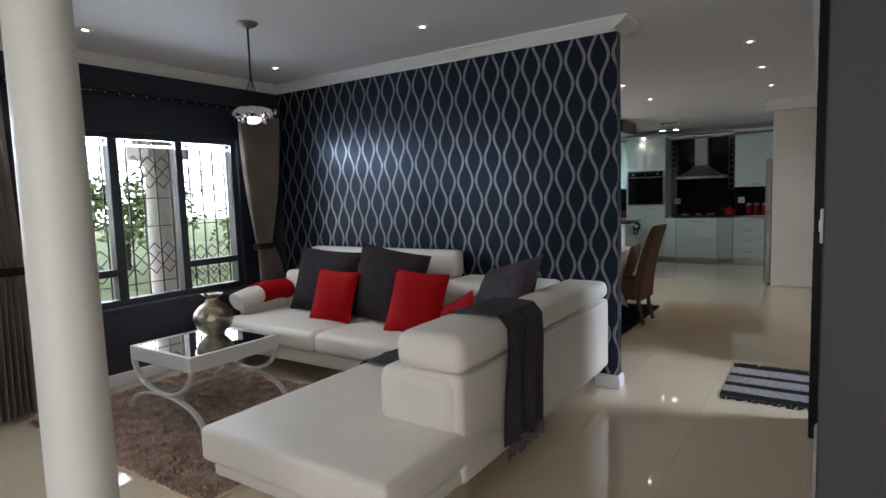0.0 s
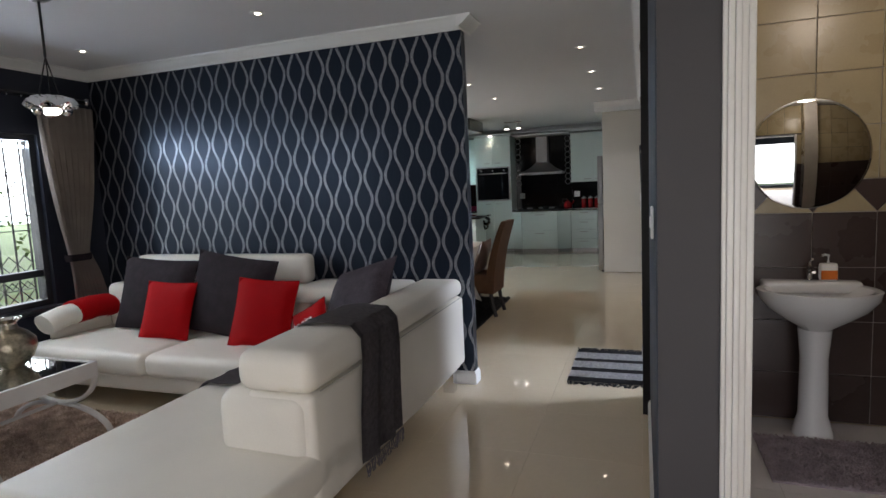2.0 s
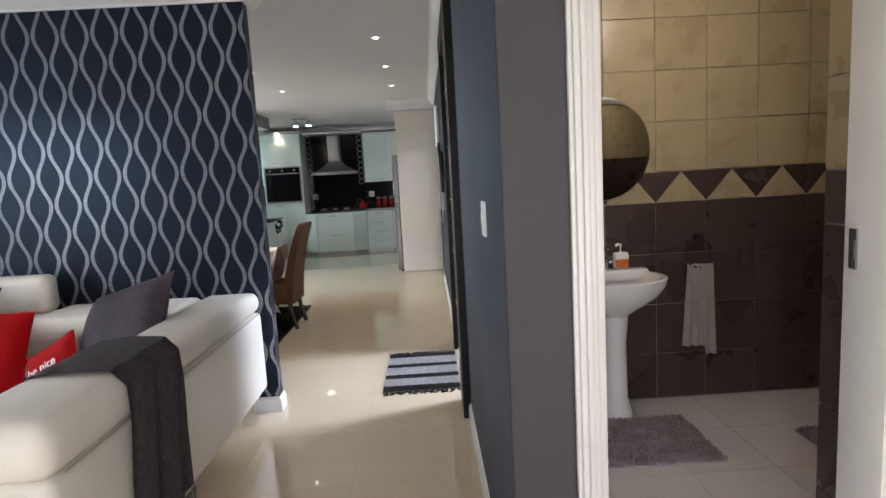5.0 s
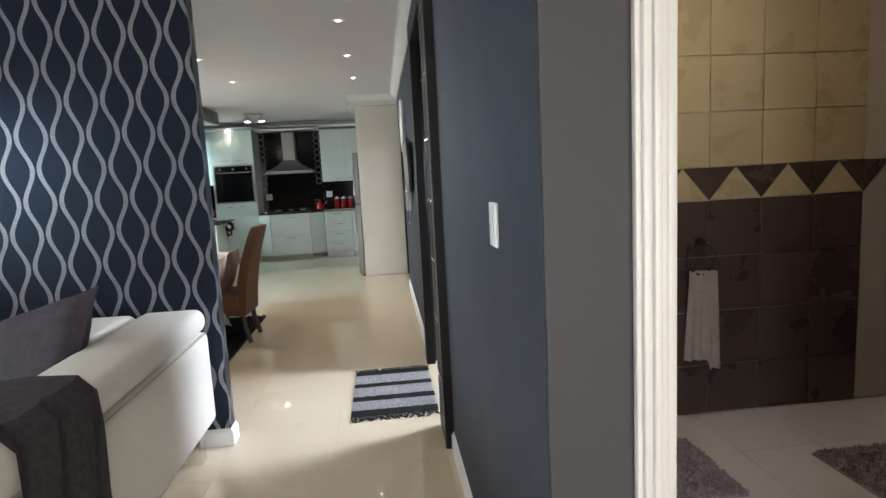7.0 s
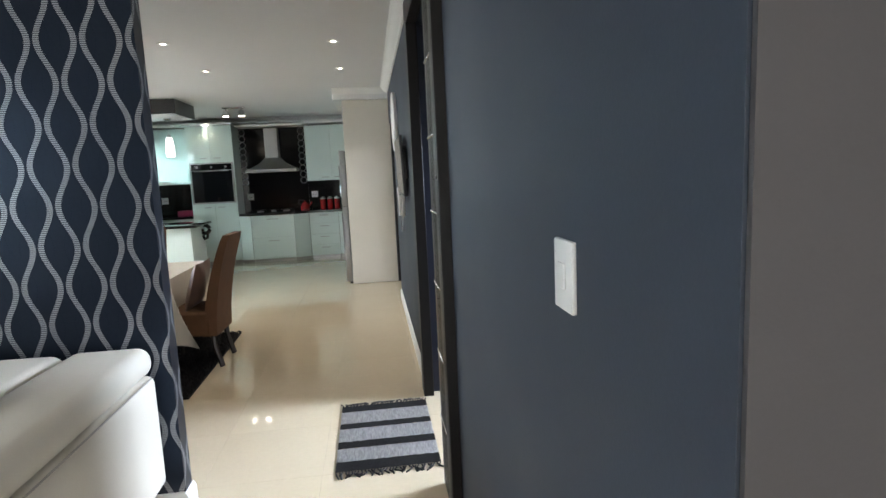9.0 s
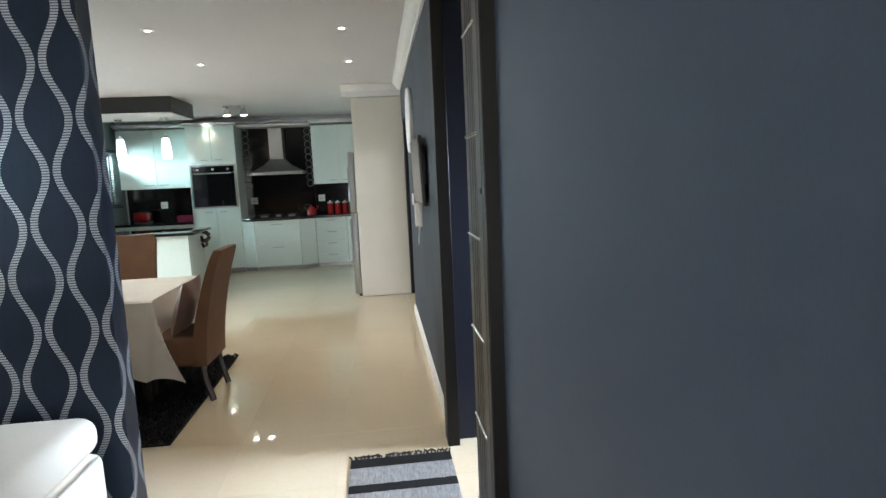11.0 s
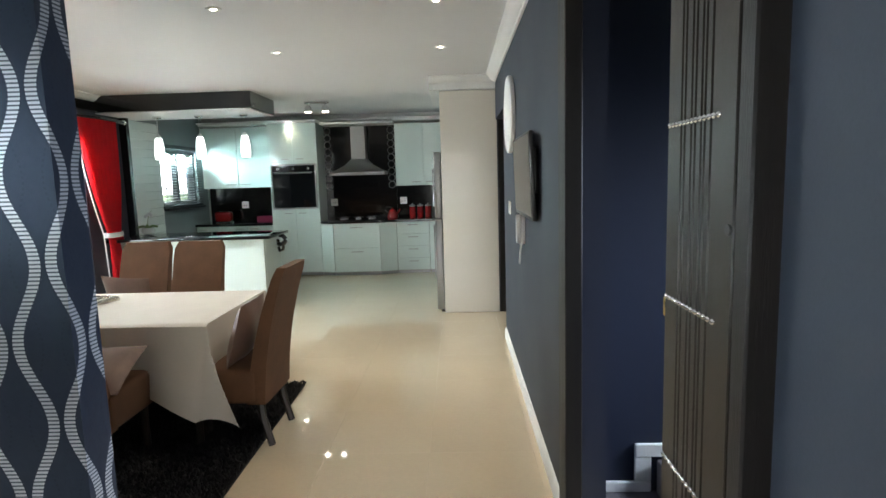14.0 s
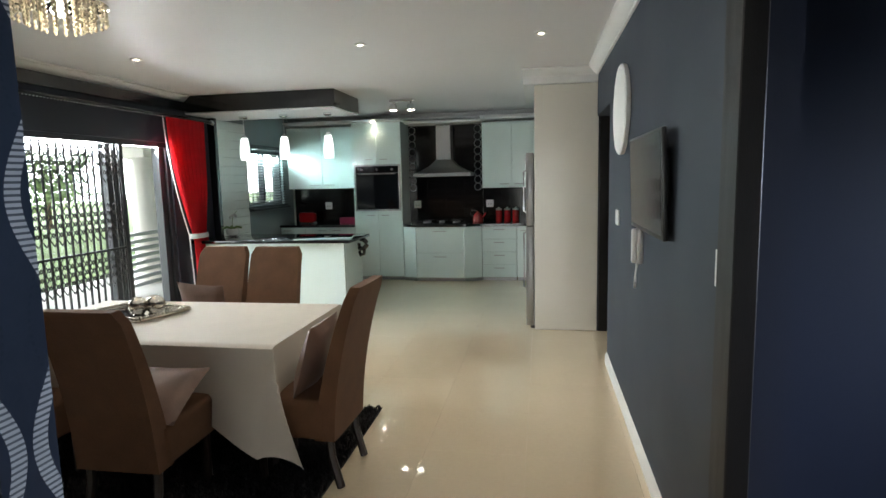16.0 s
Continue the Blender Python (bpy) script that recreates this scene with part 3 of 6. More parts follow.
# ---- curtains, rails and pelmets ----
def curtain(name, y_top, y_tie, y_bot, z_top, z_tie, x, material, label, lean=0, folds=9, tie_mat=None):
    """A gathered curtain: its spans at top, at the tie and at the floor, in folds."""
    t = thing(name, (x, 0, 0), label, "curtain", "tied curtains")
    bm = bmesh.new()
    cols, rows = folds * 8, 26
    grid = []
    for j in range(rows + 1):
        z = z_top + (0.02 - z_top) * j / rows
        if z > z_tie:
            f = (z_top - z) / (z_top - z_tie)
            f = f ** 1.6
            a, b = (y_top[i] + (y_tie[i] - y_top[i]) * f for i in (0, 1))
        else:
            f = (z_tie - z) / z_tie
            f = math.sqrt(f)
            a, b = (y_tie[i] + (y_bot[i] - y_tie[i]) * f for i in (0, 1))
        pinch = min(1.0, 0.45 + 1.1 * abs(z - z_tie))
        row = []
        for i in range(cols + 1):
            u = i / cols
            d = 0.035 * pinch * math.sin(u * folds * 2 * math.pi + 0.35 * math.sin(3 * z)) + 0.012 * math.sin(5 * u + 2 * z)
            row.append(bm.verts.new((d, a + (b - a) * u, z)))
        grid.append(row)
    for r, q in zip(grid, grid[1:]):
        for i in range(cols):
            bm.faces.new((r[i], r[i + 1], q[i + 1], q[i]))
    bmesh.ops.solidify(bm, geom=bm.faces, thickness=0.004)
    part("drape", bm, material, t)
    c, w = (y_tie[0] + y_tie[1]) / 2, (y_tie[1] - y_tie[0]) / 2
    ring = bmesh.new()
    lathe(ring, [(1.0, -0.03), (1.04, 0.0), (1.0, 0.03), (0.94, 0.0)], 20, (0, c, z_tie), 0.07, w + 0.02)
    part("tieback", ring, tie_mat or material, t)
    return t


curtain("curtain", (3.99, 4.50), (4.11, 4.30), (4.13, 4.55), 2.34, 1.04, X_W + 0.13, M_CURTAIN, "taupe full-length curtain tied back beside the window", tie_mat=M_DARKFAB)
curtain("curtain", (1.45, 2.08), (1.84, 2.12), (1.74, 2.13), 2.34, 1.06, X_W + 0.13, M_CURTAIN, "taupe full-length curtain tied back beside the window", tie_mat=M_DARKFAB)
curtain("curtain", (9.90, 10.62), (10.22, 10.50), (10.26, 10.66), 2.38, 1.0, X_W + 0.15, M_REDCURT, "bright red curtain tied back at the sliding door", tie_mat=M_LINING)
lin = thing("curtain_lining", (X_W + 0.11, 0, 0), "white lining edge of the red curtain", "curtain")
bm = bmesh.new()
tube(bm, [(0, 9.90 + 0.32 * (k / 12) ** 1.6, 2.37 - 1.36 * k / 12) for k in range(13)] + [(0, 10.25, 0.5), (0, 10.26, 0.03)], 0.009, 6)
part("edge", bm, M_LINING, lin)


def rail_set(y0, y1, z, beads):
    t = thing("curtain_rail", (X_W + 0.12, 0, z), "black curtain rail with bright beads on the wall", "curtain rail", "curtain rails")
    part("pole", rod(bmesh.new(), (0, y0, 0), (0, y1, 0), 0.022, seg=14), M_BLACK, t)
    bm = bmesh.new()
    n = int((y1 - y0) / beads)
    for k in range(n):
        y = y0 + beads * (k + 0.5)
        bmesh.ops.create_uvsphere(bm, u_segments=8, v_segments=6, radius=0.007, matrix=Matrix.Translation((0.016, y, -0.016)))
    tagged(part("beading", bm, M_STEEL, t), "", "", "", "stuff")
    for y in (y0, y1):
        b = bmesh.new()
        bmesh.ops.create_uvsphere(b, u_segments=12, v_segments=8, radius=0.035, matrix=Matrix.Translation((0, y, 0)))
        part("finial", b, M_CHROME, t)
    for y in (y0 + 0.1, (y0 + y1) / 2, y1 - 0.1):
        part("bracket", boxes((-0.118, 0.0, y - 0.012, y + 0.012, -0.012, 0.012)), M_BLACK, t)


rail_set(1.4, 4.46, 2.40, 0.11)
rail_set(6.9, 10.85, 2.40, 0.035)
struct("pelmet", boxes((X_W, X_W + 0.07, 6.6, 10.42, 2.49, 2.605), bevel=0.006, seg=1), M_BLACK, "black gloss pelmet above the sliding doors", "pelmet")

# ---- bulkhead, bar and pendants ----
struct("bulkhead", boxes((X_W + 0.002, -2.71, 10.45, 11.35, 2.487, H - 0.002), bevel=0.004, seg=1), M_BLACK, "black gloss bulkhead over the breakfast bar", "bulkhead")
struct("bulkhead_soffit", boxes((X_W + 0.002, -2.73, 10.47, 11.33, 2.474, 2.486)), M_CEIL, "white underside of the bulkhead", "soffit")
struct("bulkhead_post", boxes((X_W + 0.002, X_W + 0.1, 10.93, 11.0, 0.0, 2.473), bevel=0.004, seg=1), M_BLACK, "black gloss post below the bulkhead", "post")
clad = struct("cladding", boxes((X_W + 0.001, X_W + 0.010, 11.002, 11.86, 0.0, 2.47)), M_CLAD, "white gloss horizontal wall cladding", "cladding")
plank = boxes((0, 0.012, 0, 0.856, 0, 0.118), bevel=0.004, seg=1)
first = None
for k in range(20):
    if first is None:
        first = link("plank", plank, M_CLAD)
        ob = first
    else:
        ob = new("plank", first.data)
    ob.location = (X_W + 0.0105, 11.003, 0.06 + 0.12 * k)
    ob.parent = clad

bar = thing("breakfast_bar", (-3.6, 10.9, 0), "white breakfast bar base with a black carved bracket", "breakfast bar")
part("front_panel", boxes((-1.03, 0.92, -0.42, -0.36, 0.0, 0.885), bevel=0.004, seg=1), M_CAB, bar)
part("end_panel", boxes((0.86, 0.92, -0.355, 0.26, 0.0, 0.885), bevel=0.004, seg=1), M_CAB, bar)
part("back_panel", boxes((-1.03, 0.855, 0.2, 0.26, 0.0, 0.885), bevel=0.004, seg=1), M_CAB, bar)
bm = bmesh.new()
tube(bm, [(0.925 + 0.10 * math.sin(a) * (1 - a / 7) + 0.03, 0.12, 0.80 + 0.075 * math.cos(a) * (1 - a / 9)) for a in [k * 0.4 for k in range(14)]], 0.03, 8, 1.2)
tube(bm, [(0.93, 0.12, 0.72), (0.95, 0.12, 0.66), (0.99, 0.12, 0.68), (1.0, 0.12, 0.73)], 0.022, 8, 1.2)
part("scroll_bracket", bm, M_BLACK, bar, "black carved scroll bracket")
top = thing("bar_top", (-3.6, 10.9, 0.886), "polished black granite worktop on the breakfast bar", "worktop")
part("slab", boxes((-1.035, 1.02, -0.5, 0.32, 0.0, 0.04), bevel=0.012, seg=3), M_GRANITE, top)


def pendant(x, y):
    t = thing("pendant_lamp", (x, y, 2.474), "white opal glass pendant lamp hanging over the bar", "pendant lamp", "pendants over the bar")
    part("ceiling_cup", lathe(bmesh.new(), [(0.055, 0.0), (0.055, -0.02), (0.03, -0.035), (0.006, -0.036)], 20), M_CHROME, t)
    part("cord", rod(bmesh.new(), (0, 0, -0.036), (0, 0, -0.24), 0.003, seg=6), M_PLASTIC, t)
    part("cap", lathe(bmesh.new(), [(0.02, -0.24), (0.028, -0.25), (0.03, -0.275), (0.02, -0.28)], 18), M_CHROME, t)
    part("shade", lathe(bmesh.new(), [(0.03, -0.275), (0.045, -0.29), (0.058, -0.40), (0.062, -0.48), (0.055, -0.555), (0.045, -0.56)], 24), M_SHADE, t, "lit white glass shade")


for x in (-4.12, -3.57, -2.98):
    pendant(x, 10.92)

# orchid in a pot and a dish on the bar
pot = thing("potted_orchid", (-4.36, 10.9, 0.927), "white orchid in a pale round pot on a dish", "plant")
part("saucer", lathe(bmesh.new(), [(0.06, 0.0), (0.10, 0.008), (0.105, 0.014), (0.05, 0.012)], 24), M_CHROME, pot)
part("pot", lathe(bmesh.new(), [(0.04, 0.013), (0.075, 0.03), (0.085, 0.07), (0.07, 0.105), (0.06, 0.1)], 24), M_CERAMIC, pot)
bm = bmesh.new()
tube(bm, [(0, 0, 0.1), (0.0, 0.01, 0.2), (0.02, 0.02, 0.30), (0.06, 0.03, 0.33)], 0.004, 6)
part("stem", bm, M_LEAF, pot)
for a, dx in ((0, 0.05), (1.7, 0.03), (3.0, 0.0), (4.2, -0.03)):
    bm = bmesh.new()
    bmesh.ops.create_uvsphere(bm, u_segments=8, v_segments=6, radius=0.022, matrix=Matrix.Translation((dx, 0.02, 0.27 + 0.02 * math.sin(a))) @ Matrix.Diagonal((1, 0.6, 1.1, 1)))
    part("flower", bm, M_LINING, pot)
for a in (0.3, 2.2, 3.9):
    bm = bmesh.new()
    tube(bm, [(0, 0, 0.1), (0.06 * math.cos(a), 0.06 * math.sin(a), 0.13), (0.12 * math.cos(a), 0.12 * math.sin(a), 0.115)], 0.016, 6, 1.3)
    part("leaf", bm, M_LEAF, pot)

# ---- kitchen ----
def handle_bar(name, x0, x1, y, z, parent):
    bm = rod(bmesh.new(), (x0, y - 0.025, z), (x1, y - 0.025, z), 0.006, seg=8)
    rod(bm, (x0 + 0.02, y - 0.025, z), (x0 + 0.02, y, z), 0.004, seg=6)
    rod(bm, (x1 - 0.02, y - 0.025, z), (x1 - 0.02, y, z), 0.004, seg=6)
    return part(name, bm, M_STEEL, parent, "steel bar handle")


def cabinet(x0, x1, y_front, y_back, z0, z1, fronts, label, plinth=True):
    """fronts: (a, b, bottom, top, handle height or None, 'door' or 'drawer')."""
    t = thing("cabinet", ((x0 + x1) / 2, y_back, z0), label, "cabinet", "kitchen cabinets")
    cx, cy = (x0 + x1) / 2, y_back
    part("body", boxes((x0 - cx, x1 - cx, y_front - cy + 0.02, -0.002, 0.06 if plinth else 0.0, z1 - z0)), M_CAB, t)
    if plinth:
        part("plinth", boxes((x0 - cx + 0.01, x1 - cx - 0.01, y_front - cy + 0.06, -0.01, 0.0, 0.058)), M_STEEL, t)
    for a, b, c, d, hz, kind in fronts:
        f = part(kind, boxes((a - cx + 0.002, b - cx - 0.002, y_front - cy, y_front - cy + 0.018, c - z0 + 0.002, d - z0 - 0.002), bevel=0.003, seg=1), M_CAB, t)
        if hz is not None:
            m = (a + b) / 2 - cx
            w = min(0.2, (b - a) * 0.3)
            hx = m if kind == "drawer" else (b - cx - 0.12 if hz[1] else a - cx + 0.12)
            handle_bar("handle", hx - w / 2, hx + w / 2, y_front - cy, hz[0] - z0, f)
    return t


YF, YB = 12.86, 13.448
cabinet(-3.33, -2.53, YF, YB, 0.0, 2.53, [(-3.33, -2.93, 0.06, 1.11, (1.06, 1), "door"), (-2.93, -2.53, 0.06, 1.11, (1.06, 0), "door"), (-3.33, -2.93, 1.90, 2.53, (1.95, 1), "door"), (-2.93, -2.53, 1.90, 2.53, (1.95, 0), "door")], "tall white gloss oven cabinet")
cabinet(-2.30, -1.53, YF - 0.1, YB, 0.0, 0.87, [(-2.30, -1.53, 0.46, 0.87, (0.80, 0), "drawer"), (-2.30, -1.53, 0.06, 0.46, (0.40, 0), "drawer")], "white gloss pan drawers below the hob")


def angled_filler(x0, y0, x1, y1):
    """A filler cabinet whose front runs aslant from (x0, y0) to (x1, y1)."""
    t = thing("cabinet", ((x0 + x1) / 2, YB, 0.0), "narrow white gloss filler cabinet with a slanted front", "cabinet", "kitchen cabinets")
    for nm, back, z0, z1, m in (("body", 0.0, 0.06, 0.868, M_CAB), ("plinth", 0.05, 0.0, 0.058, M_STEEL)):
        bm = bmesh.new()
        cx = (x0 + x1) / 2
        ends = [[bm.verts.new((x - cx, y - YB, z)) for x, y in ((x0, YB - 0.002), (x0, y0 + back), (x1, y1 + back), (x1, YB - 0.002))] for z in (z0, z1)]
        bm.faces.new(ends[0][::-1])
        bm.faces.new(ends[1])
        for k in range(4):
            bm.faces.new((ends[0][k], ends[0][(k + 1) % 4], ends[1][(k + 1) % 4], ends[1][k]))
        part(nm, bm, m, t)


angled_filler(-2.525, YF, -2.305, YF - 0.1)
angled_filler(-1.525, YF - 0.1, -1.265, YF)
cabinet(-1.26, -0.72, YF, YB, 0.0, 0.87, [(-1.26, -0.72, 0.06 + 0.2025 * k, 0.06 + 0.2025 * (k + 1), (0.06 + 0.2025 * k + 0.15, 0), "drawer") for k in range(4)], "white gloss cabinet of four drawers")
cabinet(-0.715, 0.34, YF, YB, 0.0, 0.87, [(-0.715, -0.30, 0.06, 0.87, (0.80, 0), "door"), (-0.30, 0.34, 0.06, 0.87, (0.80, 1), "door")], "white gloss base cabinet beside the refrigerator")
cabinet(-4.62, -3.335, YF, YB, 0.0, 0.87, [(-4.62 + 0.4283 * k, -4.62 + 0.4283 * (k + 1), 0.06, 0.87, (0.82, k % 2), "door") for k in range(3)], "white gloss base cabinets under the far worktop")
cabinet(-4.55, -3.335, 13.1, YB, 1.50, 2.51, [(-4.55, -3.945, 1.50, 2.51, (1.56, 1), "door"), (-3.945, -3.335, 1.50, 2.51, (1.56, 0), "door")], "white gloss wall cabinet above the splashback", False)
cabinet(-1.27, -0.30, 13.1, YB, 1.46, 2.49, [(-1.27, -0.80, 1.46, 2.49, (1.52, 1), "door"), (-0.80, -0.30, 1.46, 2.49, (1.52, 0), "door")], "white gloss wall cabinet beside the hood", False)
for x0, x1, y in ((-4.56, -3.33, 13.06), (-3.36, -2.50, 12.80), (-1.29, -0.28, 13.06)):
    struct("cabinet_cornice", boxes((x0, x1, y, 13.44, 2.535, 2.575), bevel=0.012, seg=2), M_CORNICE, "white moulding on top of the kitchen cabinets", "moulding")
struct("kitchen_pelmet", boxes((-2.499, -1.291, 13.0, 13.44, 2.50, 2.54), bevel=0.006, seg=1), M_CORNICE, "white moulding over the hob recess", "moulding")

struct("cabinet_soffit", boxes((-4.62, 0.34, 13.13, 13.36, 2.578, H - 0.083), bevel=0.004, seg=1), M_CORNICE, "white boxing between the cabinets and the ceiling", "soffit")
oven = thing("oven", (-2.93, YF - 0.003, 1.13), "black glass built-in oven with a steel surround", "oven")
part("surround", boxes((-0.375, 0.375, -0.012, 0.02, 0.0, 0.022), (-0.375, 0.375, -0.012, 0.02, 0.718, 0.74), (-0.375, -0.353, -0.012, 0.02, 0.022, 0.718), (0.353, 0.375, -0.012, 0.02, 0.022, 0.718)), M_STEEL, oven, "brushed steel surround")
part("glass_door", boxes((-0.35, 0.35, -0.008, 0.02, 0.024, 0.60), bevel=0.003, seg=1), M_DARKGLASS, oven, "black glass door")
part("control_panel", boxes((-0.35, 0.35, -0.006, 0.02, 0.605, 0.716), bevel=0.003, seg=1), M_DARKGLASS, oven)
part("handle", rod(bmesh.new(), (-0.30, -0.04, 0.59), (0.30, -0.04, 0.59), 0.009, seg=10), M_STEEL, oven)
for k in range(3):
    part("knob", rod(bmesh.new(), (-0.25 + 0.25 * k, -0.006, 0.66), (-0.25 + 0.25 * k, -0.03, 0.66), 0.018, seg=14), M_STEEL, oven)

wt = thing("worktop", (-1.1, 13.1, 0.872), "black granite worktop with a gas hob", "worktop")
bm = bmesh.new()
outline = [(-1.425, 0.345), (-1.425, -0.25), (-1.24, -0.37), (-0.40, -0.37), (-0.18, -0.27), (1.44, -0.27), (1.44, 0.345)]
low = [bm.verts.new((x, y, 0)) for x, y in outline]
high = [bm.verts.new((x, y, 0.04)) for x, y in outline]
bm.faces.new(low[::-1])
bm.faces.new(high)
for k in range(len(outline)):
    bm.faces.new((low[k], low[(k + 1) % 7], high[(k + 1) % 7], high[k]))
bmesh.ops.bevel(bm, geom=bm.edges[:], offset=0.006, segments=1, affect="EDGES")
part("slab", bm, M_GRANITE, wt)
wt2 = thing("worktop", (-3.98, 13.1, 0.872), "black granite worktop below the kitchen window wall", "worktop")
part("slab", boxes((-0.65, 0.645, -0.27, 0.345, 0, 0.04), bevel=0.006, seg=1), M_GRANITE, wt2)
hob = thing("gas_hob", (-1.93, 13.05, 0.913), "black glass gas hob with iron pan supports", "hob")
part("plate", boxes((-0.36, 0.36, -0.24, 0.24, 0, 0.012), bevel=0.004, seg=1), M_DARKGLASS, hob)
for x, y in ((-0.24, -0.1), (-0.24, 0.12), (0.0, 0.02), (0.24, -0.1), (0.24, 0.12)):
    part("burner", lathe(bmesh.new(), [(0.045, 0.012), (0.045, 0.025), (0.03, 0.032)], 18, (x, y, 0)), M_STEEL, hob)
    part("pan_support", boxes((x - 0.085, x + 0.085, y - 0.006, y + 0.006, 0.034, 0.046), (x - 0.006, x + 0.006, y - 0.085, y + 0.085, 0.034, 0.045)), M_IRON, hob)
hood = thing("cooker_hood", (-1.90, 13.448, 1.66), "stainless steel pyramid cooker hood with a chimney", "cooker hood")
bm = bmesh.new()
ring = lambda x, y0, y1, z: [bm.verts.new((-x, y0, z)), bm.verts.new((x, y0, z)), bm.verts.new((x, y1, z)), bm.verts.new((-x, y1, z))]
levels = [ring(0.46, -0.48, 0, 0.0), ring(0.46, -0.48, 0, 0.05), ring(0.36, -0.42, 0, 0.09), ring(0.22, -0.34, 0, 0.17), ring(0.125, -0.28, 0, 0.27)]
for a, b in zip(levels, levels[1:]):
    for k in range(4):
        bm.faces.new((a[k], a[(k + 1) % 4], b[(k + 1) % 4], b[k]))
bm.faces.new(levels[0][::-1])
bm.faces.new(levels[-1])
part("canopy", bm, M_STEEL, hood)
part("chimney", boxes((-0.12, 0.12, -0.27, 0, 0.271, 0.82), bevel=0.003, seg=1), M_STEEL, hood)

# black splashback tiles, rings and the small worktop things
sp = struct("splashback", boxes((-2.53, -1.29, 13.436, 13.448, 0.912, 2.498), (-4.6, -3.34, 13.436, 13.448, 0.912, 1.498), (-1.288, 0.34, 13.436, 13.448, 0.912, 1.458)), M_SPLASH, "black glass tile splashback", "splashback")
SPLASH_ROWS = [(-2.53, 4, 15), (-4.6, 4, 5), (-1.288, 5, 5)]
master = None
for x0, nx, nz in SPLASH_ROWS:
    for i in range(nx):
        for k in range(nz):
            if master is None:
                master = link("tile", boxes((0.002, 0.306, -0.006, 0, 0.002, 0.101), bevel=0.002, seg=1), M_SPLASH)
                ob = master
            else:
                ob = new("tile", master.data)
            ob.location = (x0 + 0.309 * i, 13.4355, 0.915 + 0.104 * k)
            ob.parent = sp
for x in (-2.47, -1.37):
    t = thing("ring_trim", (x, 13.42, 1.42), "column of dark interlinked rings on the tiles", "trim", "ring columns")
    for k in range(9):
        bm = bmesh.new()
        pts = [(0.055 * math.cos(a), 0, 0.06 + 0.118 * k + 0.058 * math.sin(a)) for a in [j * 2 * math.pi / 18 for j in range(19)]]
        tube(bm, pts, 0.008, 6)
        part("ring", bm, M_STEEL, t)


def canister(x, y):
    t = thing("canister", (x, y, 0.913), "red kitchen canister with a dark lid", "canister", "red canisters")
    part("tin", lathe(bmesh.new(), [(0.05, 0), (0.052, 0.005), (0.052, 0.18), (0.048, 0.185)], 20), M_REDENAMEL, t)
    part("lid", lathe(bmesh.new(), [(0.05, 0.186), (0.052, 0.19), (0.05, 0.21), (0.012, 0.214), (0.012, 0.235)], 20), M_STEEL, t)


for k in range(3):
    canister(-1.02 + 0.135 * k, 13.25)
kettle = thing("kettle", (-1.36, 13.2, 0.913), "shiny red enamel kettle on the worktop", "kettle")
part("pot", lathe(bmesh.new(), [(0.08, 0), (0.09, 0.01), (0.085, 0.07), (0.06, 0.13), (0.03, 0.15), (0.012, 0.155), (0.015, 0.175)], 24), M_REDENAMEL, kettle)
part("spout", tube(bmesh.new(), [(0.07, 0, 0.07), (0.11, 0, 0.11), (0.13, 0, 0.15)], 0.014, 8), M_REDENAMEL, kettle)
part("handle", tube(bmesh.new(), [(-0.07, 0, 0.09), (-0.12, 0, 0.13), (-0.10, 0, 0.19), (-0.03, 0, 0.19), (0.01, 0, 0.16)], 0.009, 8), M_DARKPLASTIC, kettle)
toaster = thing("toaster", (-4.28, 13.2, 0.913), "rounded bright red toaster on the worktop", "toaster")
part("case", boxes((-0.14, 0.14, -0.09, 0.09, 0.015, 0.19), bevel=0.045, seg=4), M_REDENAMEL, toaster)
part("base", boxes((-0.13, 0.13, -0.08, 0.08, 0.0, 0.018)), M_DARKPLASTIC, toaster)
part("slot", boxes((-0.10, 0.10, -0.02, 0.02, 0.186, 0.193)), M_DARKPLASTIC, toaster)
rack = thing("dish_rack", (-3.52, 13.15, 0.913), "low dark rack of red dishes on the worktop", "dish rack")
for k in range(5):
    part("dish", boxes((-0.14, 0.14, -0.1 + 0.04 * k, -0.085 + 0.04 * k, 0.0, 0.10), bevel=0.006, seg=1), M_PINK, rack)
for x, z in ((-3.98, 1.2), (-2.4, 1.2), (-1.18, 1.2)):
    t = thing("power_socket", (x, 13.43, z), "white plug socket on black tiles", "socket", "kitchen sockets")
    part("plate", boxes((-0.06, 0.06, -0.012, 0, -0.06, 0.06), bevel=0.003, seg=1), M_PLASTIC, t)
    for dx in (-0.02, 0.02):
        part("hole", rod(bmesh.new(), (dx, -0.0125, -0.01), (dx, -0.0135, -0.01), 0.008, seg=10), M_DARKPLASTIC, t)

blind = thing("venetian_blind", (X_W + 0.04, 12.48, 1.27), "half-open dark-edged slatted blind at the kitchen window", "blind")
part("headrail", boxes((-0.03, 0.03, -0.62, 0.62, 0.86, 0.92), bevel=0.004, seg=1), M_FRAME, blind)
for k in range(20):
    m = pose(0, 0, 0.03 + 0.042 * k, 0, 14, 0)
    bm = boxes((-0.027, 0.027, -0.6, 0.6, -0.0015, 0.0015))
    bmesh.ops.transform(bm, matrix=m, verts=bm.verts)
    part("slat", bm, M_FRAME, blind)
struct("sill", boxes((X_W, X_W + 0.10, 11.86, 13.1, 1.20, 1.235), bevel=0.006, seg=1), M_FRAME, "dark kitchen window sill", "sill")

